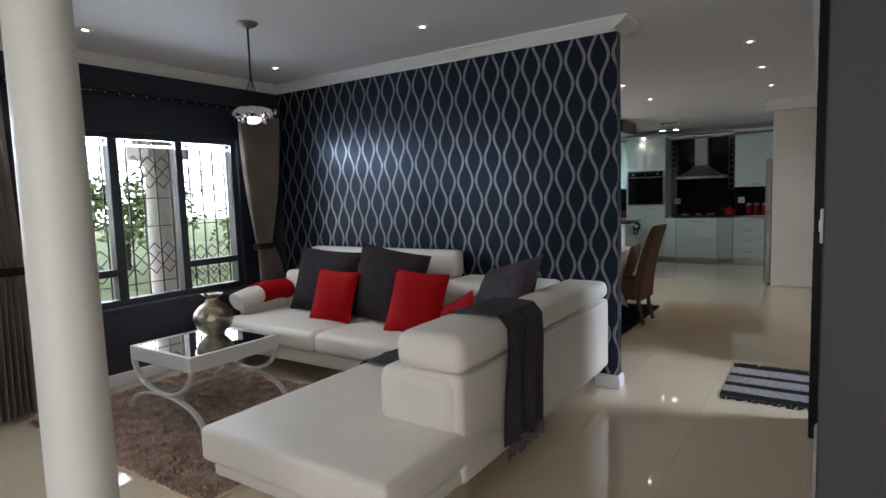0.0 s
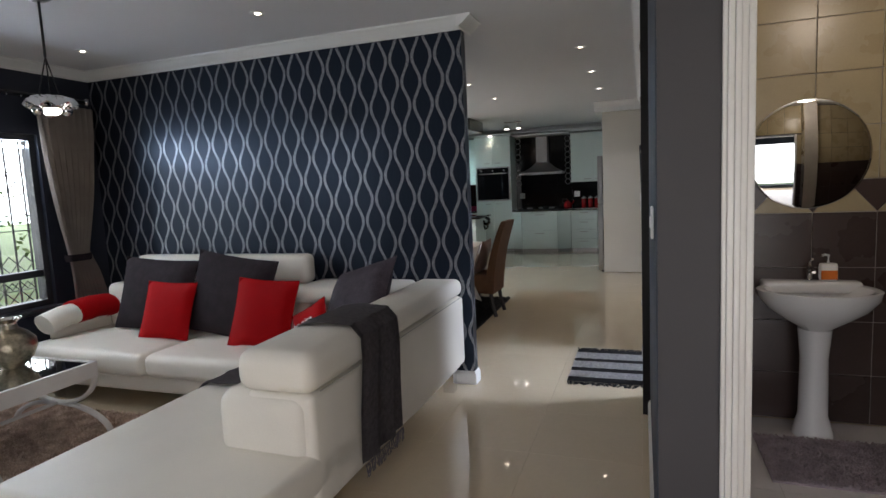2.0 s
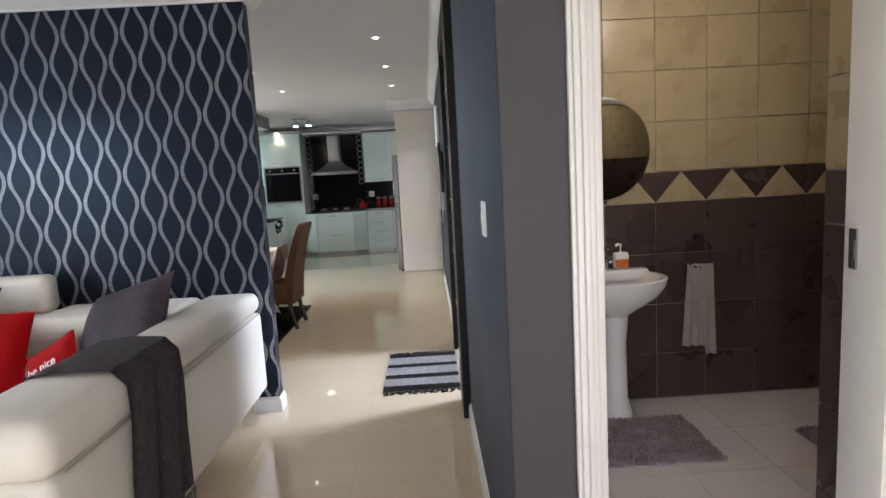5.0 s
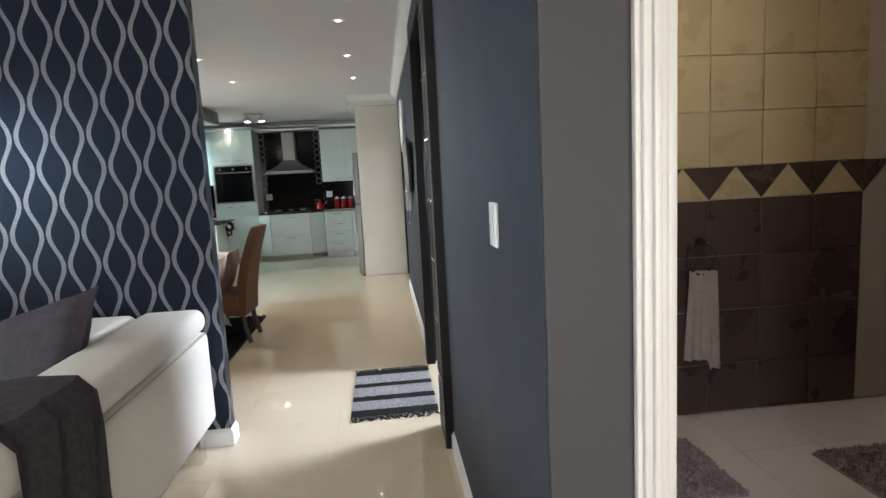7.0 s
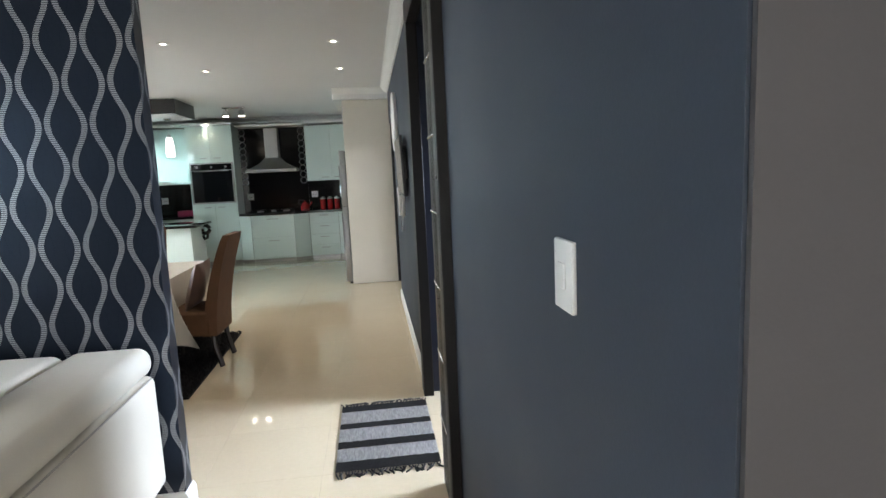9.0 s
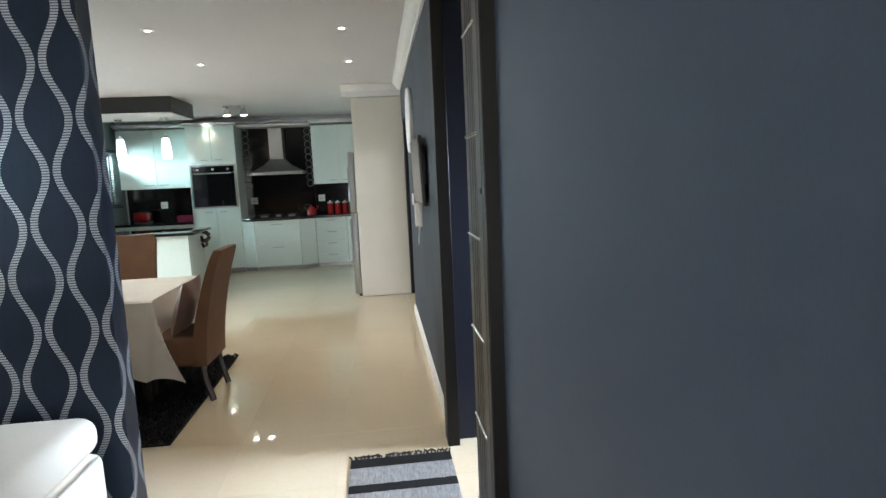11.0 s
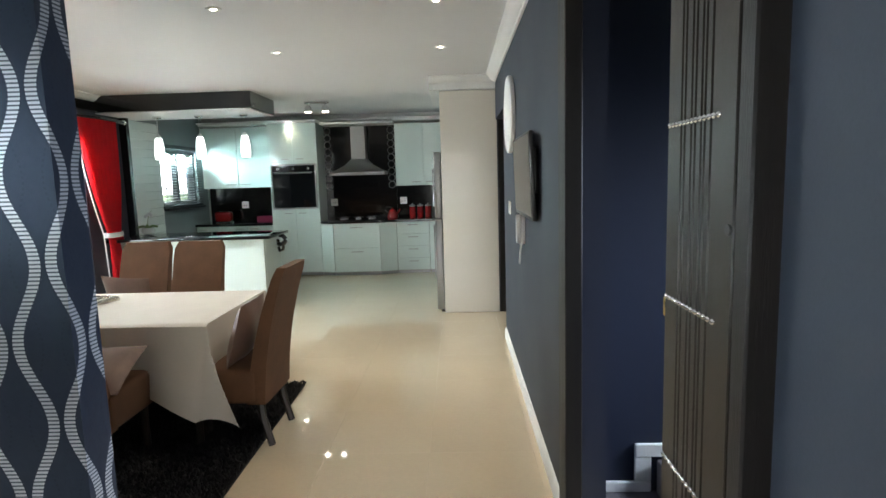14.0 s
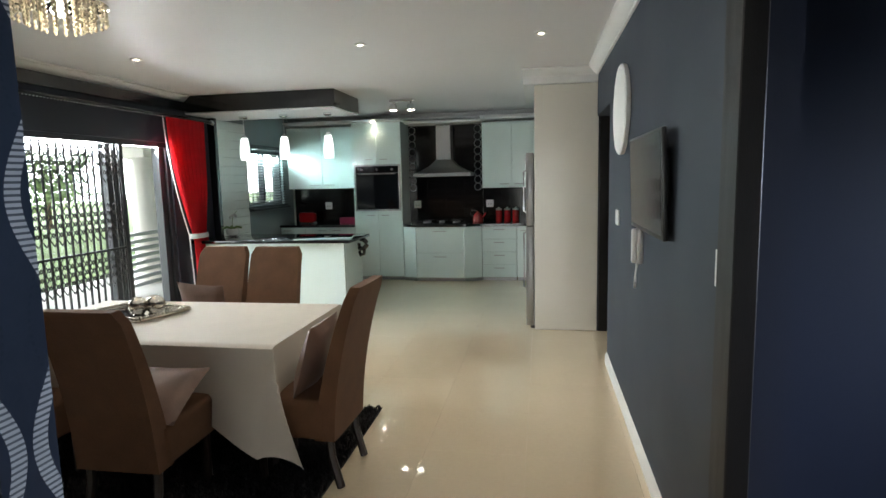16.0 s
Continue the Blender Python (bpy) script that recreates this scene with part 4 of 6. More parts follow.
fridge = thing("refrigerator", (-0.1, 10.5, 0.0), "tall stainless steel two-door refrigerator in a recess", "refrigerator")
part("body", boxes((-0.32, 0.42, -0.44, 0.44, 0.02, 1.87), bevel=0.006, seg=1), M_STEEL, fridge)
for a, b in ((0.03, 1.10), (1.11, 1.87)):
    d = part("door", boxes((-0.405, -0.325, -0.45, 0.45, a, b), bevel=0.012, seg=2), M_STEEL, fridge)
    zz = (a + 0.25, a + 0.95) if a < 1 else (a + 0.08, a + 0.60)
    part("handle", tube(bmesh.new(), [(-0.40, 0.36, zz[0]), (-0.45, 0.36, zz[0] + 0.03), (-0.45, 0.36, zz[1] - 0.03), (-0.40, 0.36, zz[1])], 0.012, 8), M_STEEL, d)
part("foot", boxes((-0.36, -0.30, -0.43, -0.37, 0.0, 0.03)), M_DARKPLASTIC, fridge)
spot = thing("ceiling_spotlight", (-2.18, 11.6, H), "chrome ceiling bar with two lit swivel spotlights", "spotlight")
part("bar", boxes((-0.17, 0.17, -0.035, 0.035, -0.03, 0.0), bevel=0.008, seg=2), M_CHROME, spot)
for x in (-0.12, 0.12):
    hd = part("head", lathe(bmesh.new(), [(0.03, 0.0), (0.05, -0.03), (0.055, -0.08), (0.05, -0.085)], 18, (x, -0.02, -0.06)), M_CHROME, spot)
    part("bulb", lathe(bmesh.new(), [(0.046, -0.086), (0.04, -0.094), (0.01, -0.097)], 18, (x, -0.02, -0.06)), M_LAMP, hd)
    part("arm", rod(bmesh.new(), (x, 0, -0.03), (x, -0.02, -0.065), 0.01, seg=8), M_CHROME, spot)

# ---- downlights ----
def downlight(x, y, power):
    t = thing("downlight", (x, y, H), "small round recessed ceiling downlight, lit", "downlight", "ceiling downlights")
    part("rim", lathe(bmesh.new(), [(0.032, -0.001), (0.05, -0.001), (0.05, -0.004), (0.045, -0.008), (0.034, -0.006)], 24), M_PLASTIC, t)
    part("lens", lathe(bmesh.new(), [(0.033, -0.001), (0.032, -0.005), (0.02, -0.006)], 24), M_LAMP, t)
    lamp = new("downlight_lamp", bpy.data.lights.new("downlight_lamp", "SPOT"))
    lamp.data.energy, lamp.data.spot_size, lamp.data.spot_blend, lamp.data.shadow_soft_size = power, radians(110), 0.8, 0.04
    lamp.data.color = (1.0, 0.90, 0.76)
    lamp.matrix_world = look((x, y, H - 0.02), (x, y, 0), 0)


for x, y, w in ((-0.34, 5.97, 26), (-0.345, 7.22, 26), (-0.35, 8.50, 26), (-1.76, 7.22, 25), (-1.76, 8.50, 25), (-3.74, 8.50, 20), (-2.19, 3.85, 16), (-3.94, 4.0, 16), (-3.98, 2.42, 16)):
    downlight(x, y, w)
eye = thing("eyeball_light", (-2.95, 12.79, 2.53), "small lit eyeball lamp in the cabinet moulding", "downlight")
part("lens", lathe(bmesh.new(), [(0.035, -0.001), (0.03, -0.012), (0.01, -0.016)], 18), M_LAMP, eye)
lamp = new("cabinet_lamp", bpy.data.lights.new("cabinet_lamp", "SPOT"))
lamp.data.energy, lamp.data.spot_size, lamp.data.color = 4, radians(100), (1.0, 0.85, 0.6)
lamp.matrix_world = look((-2.95, 12.77, 2.51), (-2.95, 12.85, 1.6))

# ---- black door to the stairs ----
df = struct("door_frame", boxes((0.165, 0.30, 4.285, 4.33, 0.0, 2.60), (0.175, 0.243, 5.70, 5.85, 0.0, 2.60), (0.175, 0.243, 4.33, 5.70, 2.45, 2.60), bevel=0.004, seg=1), M_BLACKWOOD, "black stained timber door frame", "door frame")
leaf = thing("door_1", (0.166, 4.334, 0.0), "narrow dark brown grooved door leaf with bright studs, closed", "door")
leaf["kind"] = "structure"
body = bmesh.new()
edges = [0.0, 0.085, 0.108, 0.122, 0.146, 0.162, 0.190, 0.206, 0.272]
for a, b in zip(edges, edges[1:]):
    box(body, 0.0, 0.042, a + 0.0018, b - 0.0018, 0.01, 2.44, 0.0025, 1)
box(body, 0.005, 0.037, 0.003, 0.269, 0.012, 2.438)
part("panel", body, M_DOORWOOD, leaf)
for k in range(7):
    row = bmesh.new()
    for q in range(13):
        bmesh.ops.create_uvsphere(row, u_segments=8, v_segments=6, radius=0.0055, matrix=Matrix.Translation((-0.001, 0.055 + 0.0168 * q, 0.357 + 0.328 * k)))
    part("stud_row", row, M_CHROME, leaf, "row of bright studs")
lock = part("lock", boxes((0.006, 0.036, 0.270, 0.2745, 1.265, 1.375), bevel=0.001, seg=1), M_BRASS, leaf, "brass strike plate")
part("latch", boxes((0.002, 0.030, 0.2747, 0.286, 1.295, 1.335), bevel=0.002, seg=1), M_BRASS, lock)
part("viewer", rod(bmesh.new(), (-0.004, 0.012, 1.494), (0.002, 0.012, 1.494), 0.009, seg=14), M_IRON, leaf)
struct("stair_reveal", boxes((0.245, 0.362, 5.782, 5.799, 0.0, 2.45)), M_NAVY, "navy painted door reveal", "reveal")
struct("stair_floor", boxes((0.405, 2.6, 4.565, 6.165, -0.006, 0.006)), M_CARPET, "grey carpet at the foot of the stairs", "carpet")
for k in range(6):
    x0 = 0.70 + 0.26 * k
    struct("stair_step", boxes((x0, 2.6, 4.565, 6.14, 0.007 + 0.18 * k, 0.005 + 0.18 * (k + 1)), bevel=0.012, seg=2), M_CARPET, "grey carpeted stair", "stair")
    struct("baseboard", boxes((x0 - 0.10, x0 - 0.02, 6.145, 6.168, 0.18 * k + 0.063, 0.18 * (k + 1) + 0.008), (x0 - 0.10, x0 + 0.16, 6.1435, 6.168, 0.18 * (k + 1) + 0.010, 0.18 * (k + 1) + 0.075), bevel=0.004, seg=1), M_SKIRT, "white stepped skirting on the stair wall", "skirting")
struct("baseboard", boxes((0.362, 0.68, 6.145, 6.168, 0.007, 0.06), bevel=0.004, seg=1), M_SKIRT, "white skirting on the stair wall", "skirting")
struct("door_3", boxes((0.235, 1.1, 9.985, 10.015, 0.005, 2.205), bevel=0.004, seg=1), M_BLACKWOOD, "black door in the dark passage", "door")

# ---- hall column ----
col = thing("column", (-1.50, 1.14, 0.0), "round smooth off-white plaster column", "column")
part("shaft", lathe(bmesh.new(), [(0.089, 0.06), (0.083, 1.2), (0.076, H - 0.06)], 48), M_COLUMN, col)
part("base", lathe(bmesh.new(), [(0.12, 0.0), (0.12, 0.03), (0.105, 0.05), (0.09, 0.06)], 40), M_COLUMN, col)
part("capital", lathe(bmesh.new(), [(0.076, H - 0.06), (0.10, H - 0.05), (0.11, H - 0.002)], 40), M_COLUMN, col)


# ---- switches ----
def switch(at, facing, label, w=0.075, h=0.12):
    t = thing("light_switch", at, label, "light switch", "wall switches", turn=facing)
    part("plate", boxes((-0.010, 0, -w / 2, w / 2, -h / 2, h / 2), bevel=0.003, seg=2), M_PLASTIC, t)
    part("rocker", boxes((-0.014, -0.0095, -w / 5, w / 5, -0.022, 0.022), bevel=0.002, seg=1), M_PLASTIC, t)


switch((X_E, 2.905, 1.335), 0, "tall white wall switch on slate blue paint", 0.085, 0.12)
switch((X_E, 5.915, 1.317), 0, "white wall switch beside the black frame", 0.075, 0.12)
switch((X_E, 8.36, 1.31), 0, "white wall switch plate near the round disc", 0.16, 0.11)

# ---- television, clock, intercom ----
tv = thing("television", (0.155, 7.0, 1.575), "black wall-mounted flat television leaning down from its bracket", "television")
TILT = Matrix.Rotation(radians(-2), 4, "Y")
for nm, bm, m, lab in (("case", boxes((0.0, 0.022, -0.43, 0.43, -0.245, 0.245), bevel=0.005, seg=2), M_DARKPLASTIC, ""),
                       ("screen", boxes((-0.0025, -0.0005, -0.412, 0.412, -0.222, 0.23)), M_SCREEN, "dark glossy screen"),
                       ("rear_housing", boxes((0.0225, 0.05, -0.36, 0.36, -0.10, 0.16), bevel=0.012, seg=2), M_DARKPLASTIC, ""),
                       ("bracket", boxes((0.0505, 0.068, -0.12, 0.12, -0.06, 0.10)), M_IRON, "")):
    bmesh.ops.transform(bm, matrix=TILT, verts=bm.verts)
    part(nm, bm, m, tv, lab)
disc = thing("wall_disc", (X_E, 8.12, 2.06), "large round mottled silver-grey disc on the wall", "wall ornament")
for nm, prof, m in (("face", [(0.27, 0.0), (0.275, 0.03), (0.20, 0.034), (0.08, 0.03), (0.01, 0.028)], M_DISC), ("rim", [(0.276, 0.0), (0.30, 0.004), (0.302, 0.03), (0.29, 0.04), (0.277, 0.034)], M_CORNICE)):
    bm = lathe(bmesh.new(), prof, 48)
    bmesh.ops.rotate(bm, matrix=Matrix.Rotation(radians(-90), 3, "Y"), verts=bm.verts)
    part(nm, bm, m, disc)
ic = thing("intercom", (X_E, 7.35, 1.22), "white intercom handset with a hanging cord", "intercom")
part("base", boxes((-0.03, 0, -0.05, 0.05, -0.10, 0.10), bevel=0.008, seg=2), M_PLASTIC, ic)
part("handset", boxes((-0.06, -0.031, -0.04, -0.005, -0.095, 0.10), bevel=0.01, seg=2), M_PLASTIC, ic)
part("dark_panel", boxes((-0.034, -0.0305, 0.005, 0.045, -0.07, 0.08)), M_DARKPLASTIC, ic)
part("cord", tube(bmesh.new(), [(-0.03, -0.02, -0.1), (-0.035, -0.03, -0.2), (-0.035, 0.0, -0.24), (-0.03, 0.015, -0.17), (-0.02, 0.02, -0.1)], 0.006, 6), M_PLASTIC, ic)


# ---- mats and rugs ----
def shag(name, x0, x1, y0, y1, material, label, count, length, seed):
    t = thing(name, ((x0 + x1) / 2, (y0 + y1) / 2, 0.0), label, "rug")
    hx, hy = (x1 - x0) / 2, (y1 - y0) / 2
    part("backing", boxes((-hx, hx, -hy, hy, 0.001, 0.012)), material, t)
    rng = np.random.default_rng(seed)
    p = np.stack([rng.uniform(-hx, hx, count), rng.uniform(-hy, hy, count), np.full(count, 0.010)], 1)
    ang = rng.uniform(0, 2 * math.pi, count)
    tip = p + np.stack([np.cos(ang) * length * 0.8 * rng.random(count), np.sin(ang) * length * 0.8 * rng.random(count), length * rng.uniform(0.6, 1.0, count)], 1)
    side = np.stack([-np.sin(ang), np.cos(ang), np.zeros(count)], 1) * 0.006
    verts = np.stack([p - side, p + side, tip + side * 0.6, tip - side * 0.6], 1).reshape(-1, 3)
    me = bpy.data.meshes.new("nap")
    me.from_pydata(verts.tolist(), [], np.arange(count * 4).reshape(-1, 4).tolist())
    me.materials.append(material)
    ob = new("nap", me)
    ob.parent = t
    tagged(ob, "", "", "", "stuff")


shag("shag_rug", -4.35, -2.3, 1.98, 3.45, M_SHAG, "mauve-brown shaggy rug under the coffee table", 42000, 0.035, 3)
shag("shag_rug", -3.95, -1.47, 6.05, 7.73, M_BLACKSHAG, "black shaggy rug under the dining table", 42000, 0.03, 4)

dm = thing("door_mat", (-0.10, 5.25, 0.0), "woven cotton mat with black and grey stripes and a fringe", "mat")
BANDS = [(0.0, 0.105, 1), (0.105, 0.25, 0), (0.25, 0.335, 1), (0.335, 0.50, 0), (0.50, 0.575, 1), (0.575, 0.745, 0), (0.745, 0.84, 1)]
for a, b, dark in BANDS:
    bm = bmesh.new()
    ny, nx = 4, 16
    g = [[bm.verts.new((-0.275 + 0.55 * i / nx, -0.46 + a + (b - a) * j / ny, 0.010 + 0.0018 * math.sin(9 * i + 5 * j + 20 * a))) for i in range(nx + 1)] for j in range(ny + 1)]
    for r, q in zip(g, g[1:]):
        for i in range(nx):
            bm.faces.new((r[i], r[i + 1], q[i + 1], q[i]))
    bmesh.ops.solidify(bm, geom=bm.faces, thickness=0.008)
    part("dark_band" if dark else "grey_band", bm, M_STRIPE_D if dark else M_STRIPE_L, dm)
rng = random.Random(5)
for s, y in ((-1, -0.46), (1, 0.38)):
    bm = bmesh.new()
    for k in range(34):
        x = -0.27 + 0.54 * k / 33
        tube(bm, [(x, y, 0.006), (x + rng.uniform(-0.015, 0.015), y + s * 0.025, 0.008), (x + rng.uniform(-0.03, 0.03), y + s * rng.uniform(0.04, 0.06), 0.004)], 0.0045, 5)
    part("fringe", bm, M_STRIPE_D, dm)


# ---- sofa ----
def pillow(bm, w, h, t, m, n=14, flat=0.35):
    """A stuffed cushion with drawn-in edges and pointed corners."""
    for s in (-1, 1):
        g = []
        for j in range(n + 1):
            row = []
            for i in range(n + 1):
                u, v = 2 * i / n - 1, 2 * j / n - 1
                puff = max(0.0, (1 - abs(u) ** 2.4) * (1 - abs(v) ** 2.4)) ** 0.55
                iny = 1 - 0.07 * (1 - u * u) * abs(v) ** 3
                wob = 0.012 * math.sin(3.1 * u + 1.7 * v) * puff
                row.append(bm.verts.new(m @ Vector((u * w / 2 * iny * (1 - 0.06 * (1 - v * v)), s * (t / 2 * puff) + wob, v * h / 2 * (1 - 0.06 * (1 - u * u))))))
            g.append(row)
        for r, q in zip(g, g[1:]):
            for i in range(n):
                bm.faces.new((r[i], r[i + 1], q[i + 1], q[i]))
    bmesh.ops.remove_doubles(bm, verts=bm.verts, dist=0.0005)
    return bm


def cushion(name, at, size, turns, material, label, tassel=None):
    t = thing(name, at, label, "cushion", "sofa cushions")
    m = Euler([radians(a) for a in turns]).to_matrix().to_4x4()
    part("cover", pillow(bmesh.new(), size[0], size[1], size[2], m), material, t)
    bm = bmesh.new()
    w, h = size[0] * 0.465, size[1] * 0.465
    ring = []
    for k in range(41):
        a = k / 40 * 4
        s, f = int(a) % 4, a - int(a)
        c = [(-1, -1), (1, -1), (1, 1), (-1, 1), (-1, -1)]
        u, v = c[s][0] + (c[s + 1][0] - c[s][0]) * f, c[s][1] + (c[s + 1][1] - c[s][1]) * f
        ring.append(m @ Vector((u * w * (1 + 0.06 * abs(v) ** 2), 0, v * h * (1 + 0.06 * abs(u) ** 2))))
    tube(bm, ring, 0.006, 6)
    part("piping", bm, material, t)
    return t


def pad(name, parent, x0, x1, y0, y1, z0, z1, r, material=None, crown=0.0, seg=4, tufts=()):
    """An upholstered block with soft edges, a crowned top and, where wanted, buttons drawn into it."""
    bm = bmesh.new()
    box(bm, x0, x1, y0, y1, z0, z1, r, seg)
    bmesh.ops.subdivide_edges(bm, edges=[e for e in bm.edges if e.calc_length() > 0.3], cuts=14, use_grid_fill=True)
    cx, cy = (x0 + x1) / 2, (y0 + y1) / 2
    for v in bm.verts:
        if v.co.z > (z0 + z1) / 2:
            u, w = (v.co.x - cx) / (x1 - x0) * 2, (v.co.y - cy) / (y1 - y0) * 2
            v.co.z += crown * (1 - min(1, u * u)) * (1 - min(1, w * w))
            for tx, ty in tufts:
                d = math.hypot(v.co.x - tx, v.co.y - ty)
                v.co.z -= 0.014 * math.exp(-(d / 0.05) ** 2)
    return part(name, bm, material or M_LEATHER, parent)


sofa = thing("corner_sofa", (0, 0, 0), "white leather corner sofa with a chaise and adjustable headrests", "sofa")
pad("chaise_base", sofa, -2.18, -1.10, 1.975, 3.55, 0.195, 0.27, 0.025)
pad("chaise_seat", sofa, -2.225, -1.085, 1.94, 3.56, 0.272, 0.44, 0.032, crown=0.012, tufts=[(x, y) for x in (-2.05, -1.7) for y in (2.35, 2.75, 3.15)])
pad("seat_base", sofa, -4.30, -1.12, 3.56, 4.52, 0.15, 0.27, 0.03)
pad("seat", sofa, -4.32, -3.13, 3.50, 4.30, 0.272, 0.44, 0.055, crown=0.02, tufts=[(x, 3.8) for x in (-4.0, -3.7, -3.4)])
pad("seat", sofa, -3.12, -2.10, 3.50, 4.30, 0.272, 0.44, 0.055, crown=0.02, tufts=[(x, 3.8) for x in (-2.9, -2.6, -2.3)])
pad("corner_seat", sofa, -2.10, -1.42, 3.57, 4.30, 0.272, 0.44, 0.05, crown=0.012)
pad("left_seat_end", sofa, -4.50, -4.325, 3.55, 4.45, 0.272, 0.40, 0.045, crown=0.01)
pad("side_back", sofa, -1.41, -1.085, 2.475, 4.535, 0.19, 0.70, 0.035)
pad("arm_pad", sofa, -1.56, -1.105, 2.452, 3.40, 0.40, 0.695, 0.075, seg=6)
pad("rear_back", sofa, -4.28, -1.42, 4.24, 4.54, 0.272, 0.80, 0.06)
pad("headrest", sofa, -1.43, -1.06, 2.44, 3.31, 0.702, 0.875, 0.062, crown=0.012, seg=5)
pad("headrest", sofa, -1.42, -1.085, 3.32, 4.54, 0.702, 0.828, 0.055, crown=0.012, seg=5)
pad("corner_headrest", sofa, -2.28, -1.43, 4.06, 4.54, 0.705, 0.822, 0.055, crown=0.01, seg=5)
for a, b in ((-4.02, -3.18), (-3.17, -2.29)):
    hr = pad("headrest", sofa, a, b, 4.34, 4.50, 0.80, 1.03, 0.05, seg=4)
arm = bmesh.new()
tube(arm, [(-4.32, 3.70, 0.56), (-4.30, 3.85, 0.60), (-4.28, 4.05, 0.61), (-4.27, 4.30, 0.60)], 0.085, 14, 1.5)
part("armrest", arm, M_LEATHER, sofa)
part("arm_post", boxes((-4.36, -4.24, 3.75, 4.25, 0.42, 0.56), bevel=0.03, seg=3), M_LEATHER, sofa)
for x, y in ((-1.9, 2.7), (-1.18, 2.6), (-1.18, 4.42), (-4.2, 3.65), (-4.2, 4.4), (-2.2, 3.6)):
    part("foot", boxes((x - 0.04, x + 0.04, y - 0.04, y + 0.04, 0.001, 0.19 if x > -1.5 and y > 3 else 0.16 if y > 3 else 0.2)), M_CHROME, sofa)
for y0, y1 in ((2.49, 4.53),):
    part("seam", boxes((-1.0855, -1.082, y0 + 0.05, y1 - 0.05, 0.694, 0.7)), M_PIPING, sofa)
throw2 = thing("sofa_throw", (0, 0, 0), "charcoal woven throw draped over the arm of the sofa", "throw")


def drape(path, y0, y1, thick, seed, skew=0.0, fringe_len=0.07):
    """A cloth strip along (x, z) points, with ripples, between two y's."""
    rng = random.Random(seed)
    bm = bmesh.new()
    dense = []
    for (ax, az), (bx, bz) in zip(path, path[1:]):
        k = max(2, int(math.hypot(bx - ax, bz - az) / 0.03))
        dense += [(ax + (bx - ax) * i / k, az + (bz - az) * i / k) for i in range(k)]
    dense.append(path[-1])
    n = 18
    g = []
    for j, (x, z) in enumerate(dense):
        f = j / (len(dense) - 1)
        row = []
        for i in range(n + 1):
            u = i / n
            rip = 0.010 * math.sin(u * 15 + 4 * f) * f + 0.004 * math.sin(31 * u + 11 * f)
            row.append(bm.verts.new((x + rip + 0.004, y0 + (y1 - y0) * u + skew * f + 0.012 * math.sin(6 * f + 2 * u), z + 0.3 * abs(rip))))
        g.append(row)
    for r, q in zip(g, g[1:]):
        for i in range(n):
            bm.faces.new((r[i], r[i + 1], q[i + 1], q[i]))
    bmesh.ops.solidify(bm, geom=bm.faces, thickness=thick)
    fr = bmesh.new()
    x, z = dense[-1]
    for k in range(46):
        y = y0 + skew + (y1 - y0) * k / 45
        tube(fr, [(x + 0.008, y, z), (x + 0.012, y + rng.uniform(-0.01, 0.01), z - 0.03), (x + 0.008, y + rng.uniform(-0.025, 0.025), z - fringe_len * rng.uniform(0.7, 1.1))], 0.003, 4)
    return bm, fr


bm, fr = drape([(-1.72, 0.462), (-1.60, 0.465), (-1.57, 0.52), (-1.555, 0.64), (-1.47, 0.72), (-1.45, 0.82), (-1.37, 0.893), (-1.25, 0.905), (-1.10, 0.895), (-1.05, 0.84), (-1.048, 0.72), (-1.062, 0.5), (-1.066, 0.23)], 2.84, 3.28, 0.006, 2)
part("cloth", bm, M_THROW, throw2)
part("fringe", fr, M_THROW, throw2)
blk = thing("folded_throw", (0, 0, 0), "charcoal woven throw spread on the chaise seat", "throw")
bm, fr = drape([(-1.45, 0.46), (-1.7, 0.463), (-2.0, 0.463), (-2.20, 0.457), (-2.25, 0.41)], 3.10, 3.52, 0.007, 6, fringe_len=0.03)
part("cloth", bm, M_THROW, blk)
fr.free()
rt = thing("red_blanket", (0, 0, 0), "dark red blanket folded over the sofa arm", "blanket")
bm = bmesh.new()
tube(bm, [(-4.30, 3.93, 0.612), (-4.28, 4.1, 0.625), (-4.26, 4.32, 0.61)], 0.098, 14, 1.5)
part("cloth", bm, M_RED, rt)

cushion("cushion", (-3.58, 4.12, 0.74), (0.76, 0.60, 0.18), (-16, 3, 0), M_DARKFAB, "large dark grey velvet cushion leaning on the sofa back")
cushion("cushion", (-3.30, 3.95, 0.655), (0.45, 0.45, 0.14), (-20, 2, 4), M_RED, "red cotton cushion leaning on a grey one")
cushion("cushion", (-2.82, 4.09, 0.75), (0.78, 0.64, 0.18), (-16, 7, -4), M_DARKFAB, "large dark grey velvet cushion leaning on the sofa back")
cushion("cushion", (-2.38, 3.90, 0.67), (0.50, 0.50, 0.15), (-20, 3, 2), M_RED, "red cotton cushion leaning on a grey one")
cushion("cushion", (-1.62, 3.92, 0.80), (0.58, 0.50, 0.21), (-38, -16, -18), M_MAUVEFAB, "dark mauve crushed velvet cushion propped in the sofa corner")
small = cushion("cushion", (-1.92, 3.78, 0.60), (0.34, 0.34, 0.11), (-24, -28, -10), M_RED, "small red cushion with white lettering")
tx = bpy.data.curves.new("lettering", "FONT")
tx.body, tx.size, tx.align_x, tx.extrude = "be nice", 0.065, "CENTER", 0.001
txo = new("lettering", tx)
txo.data.materials.append(M_PLASTIC)
txo.parent = small
txo.matrix_local = Euler([radians(a) for a in (-24, -28, -10)]).to_matrix().to_4x4() @ Matrix.Translation((0, -0.062, 0.02)) @ pose(0, 0, 0, 90, 0, 0)

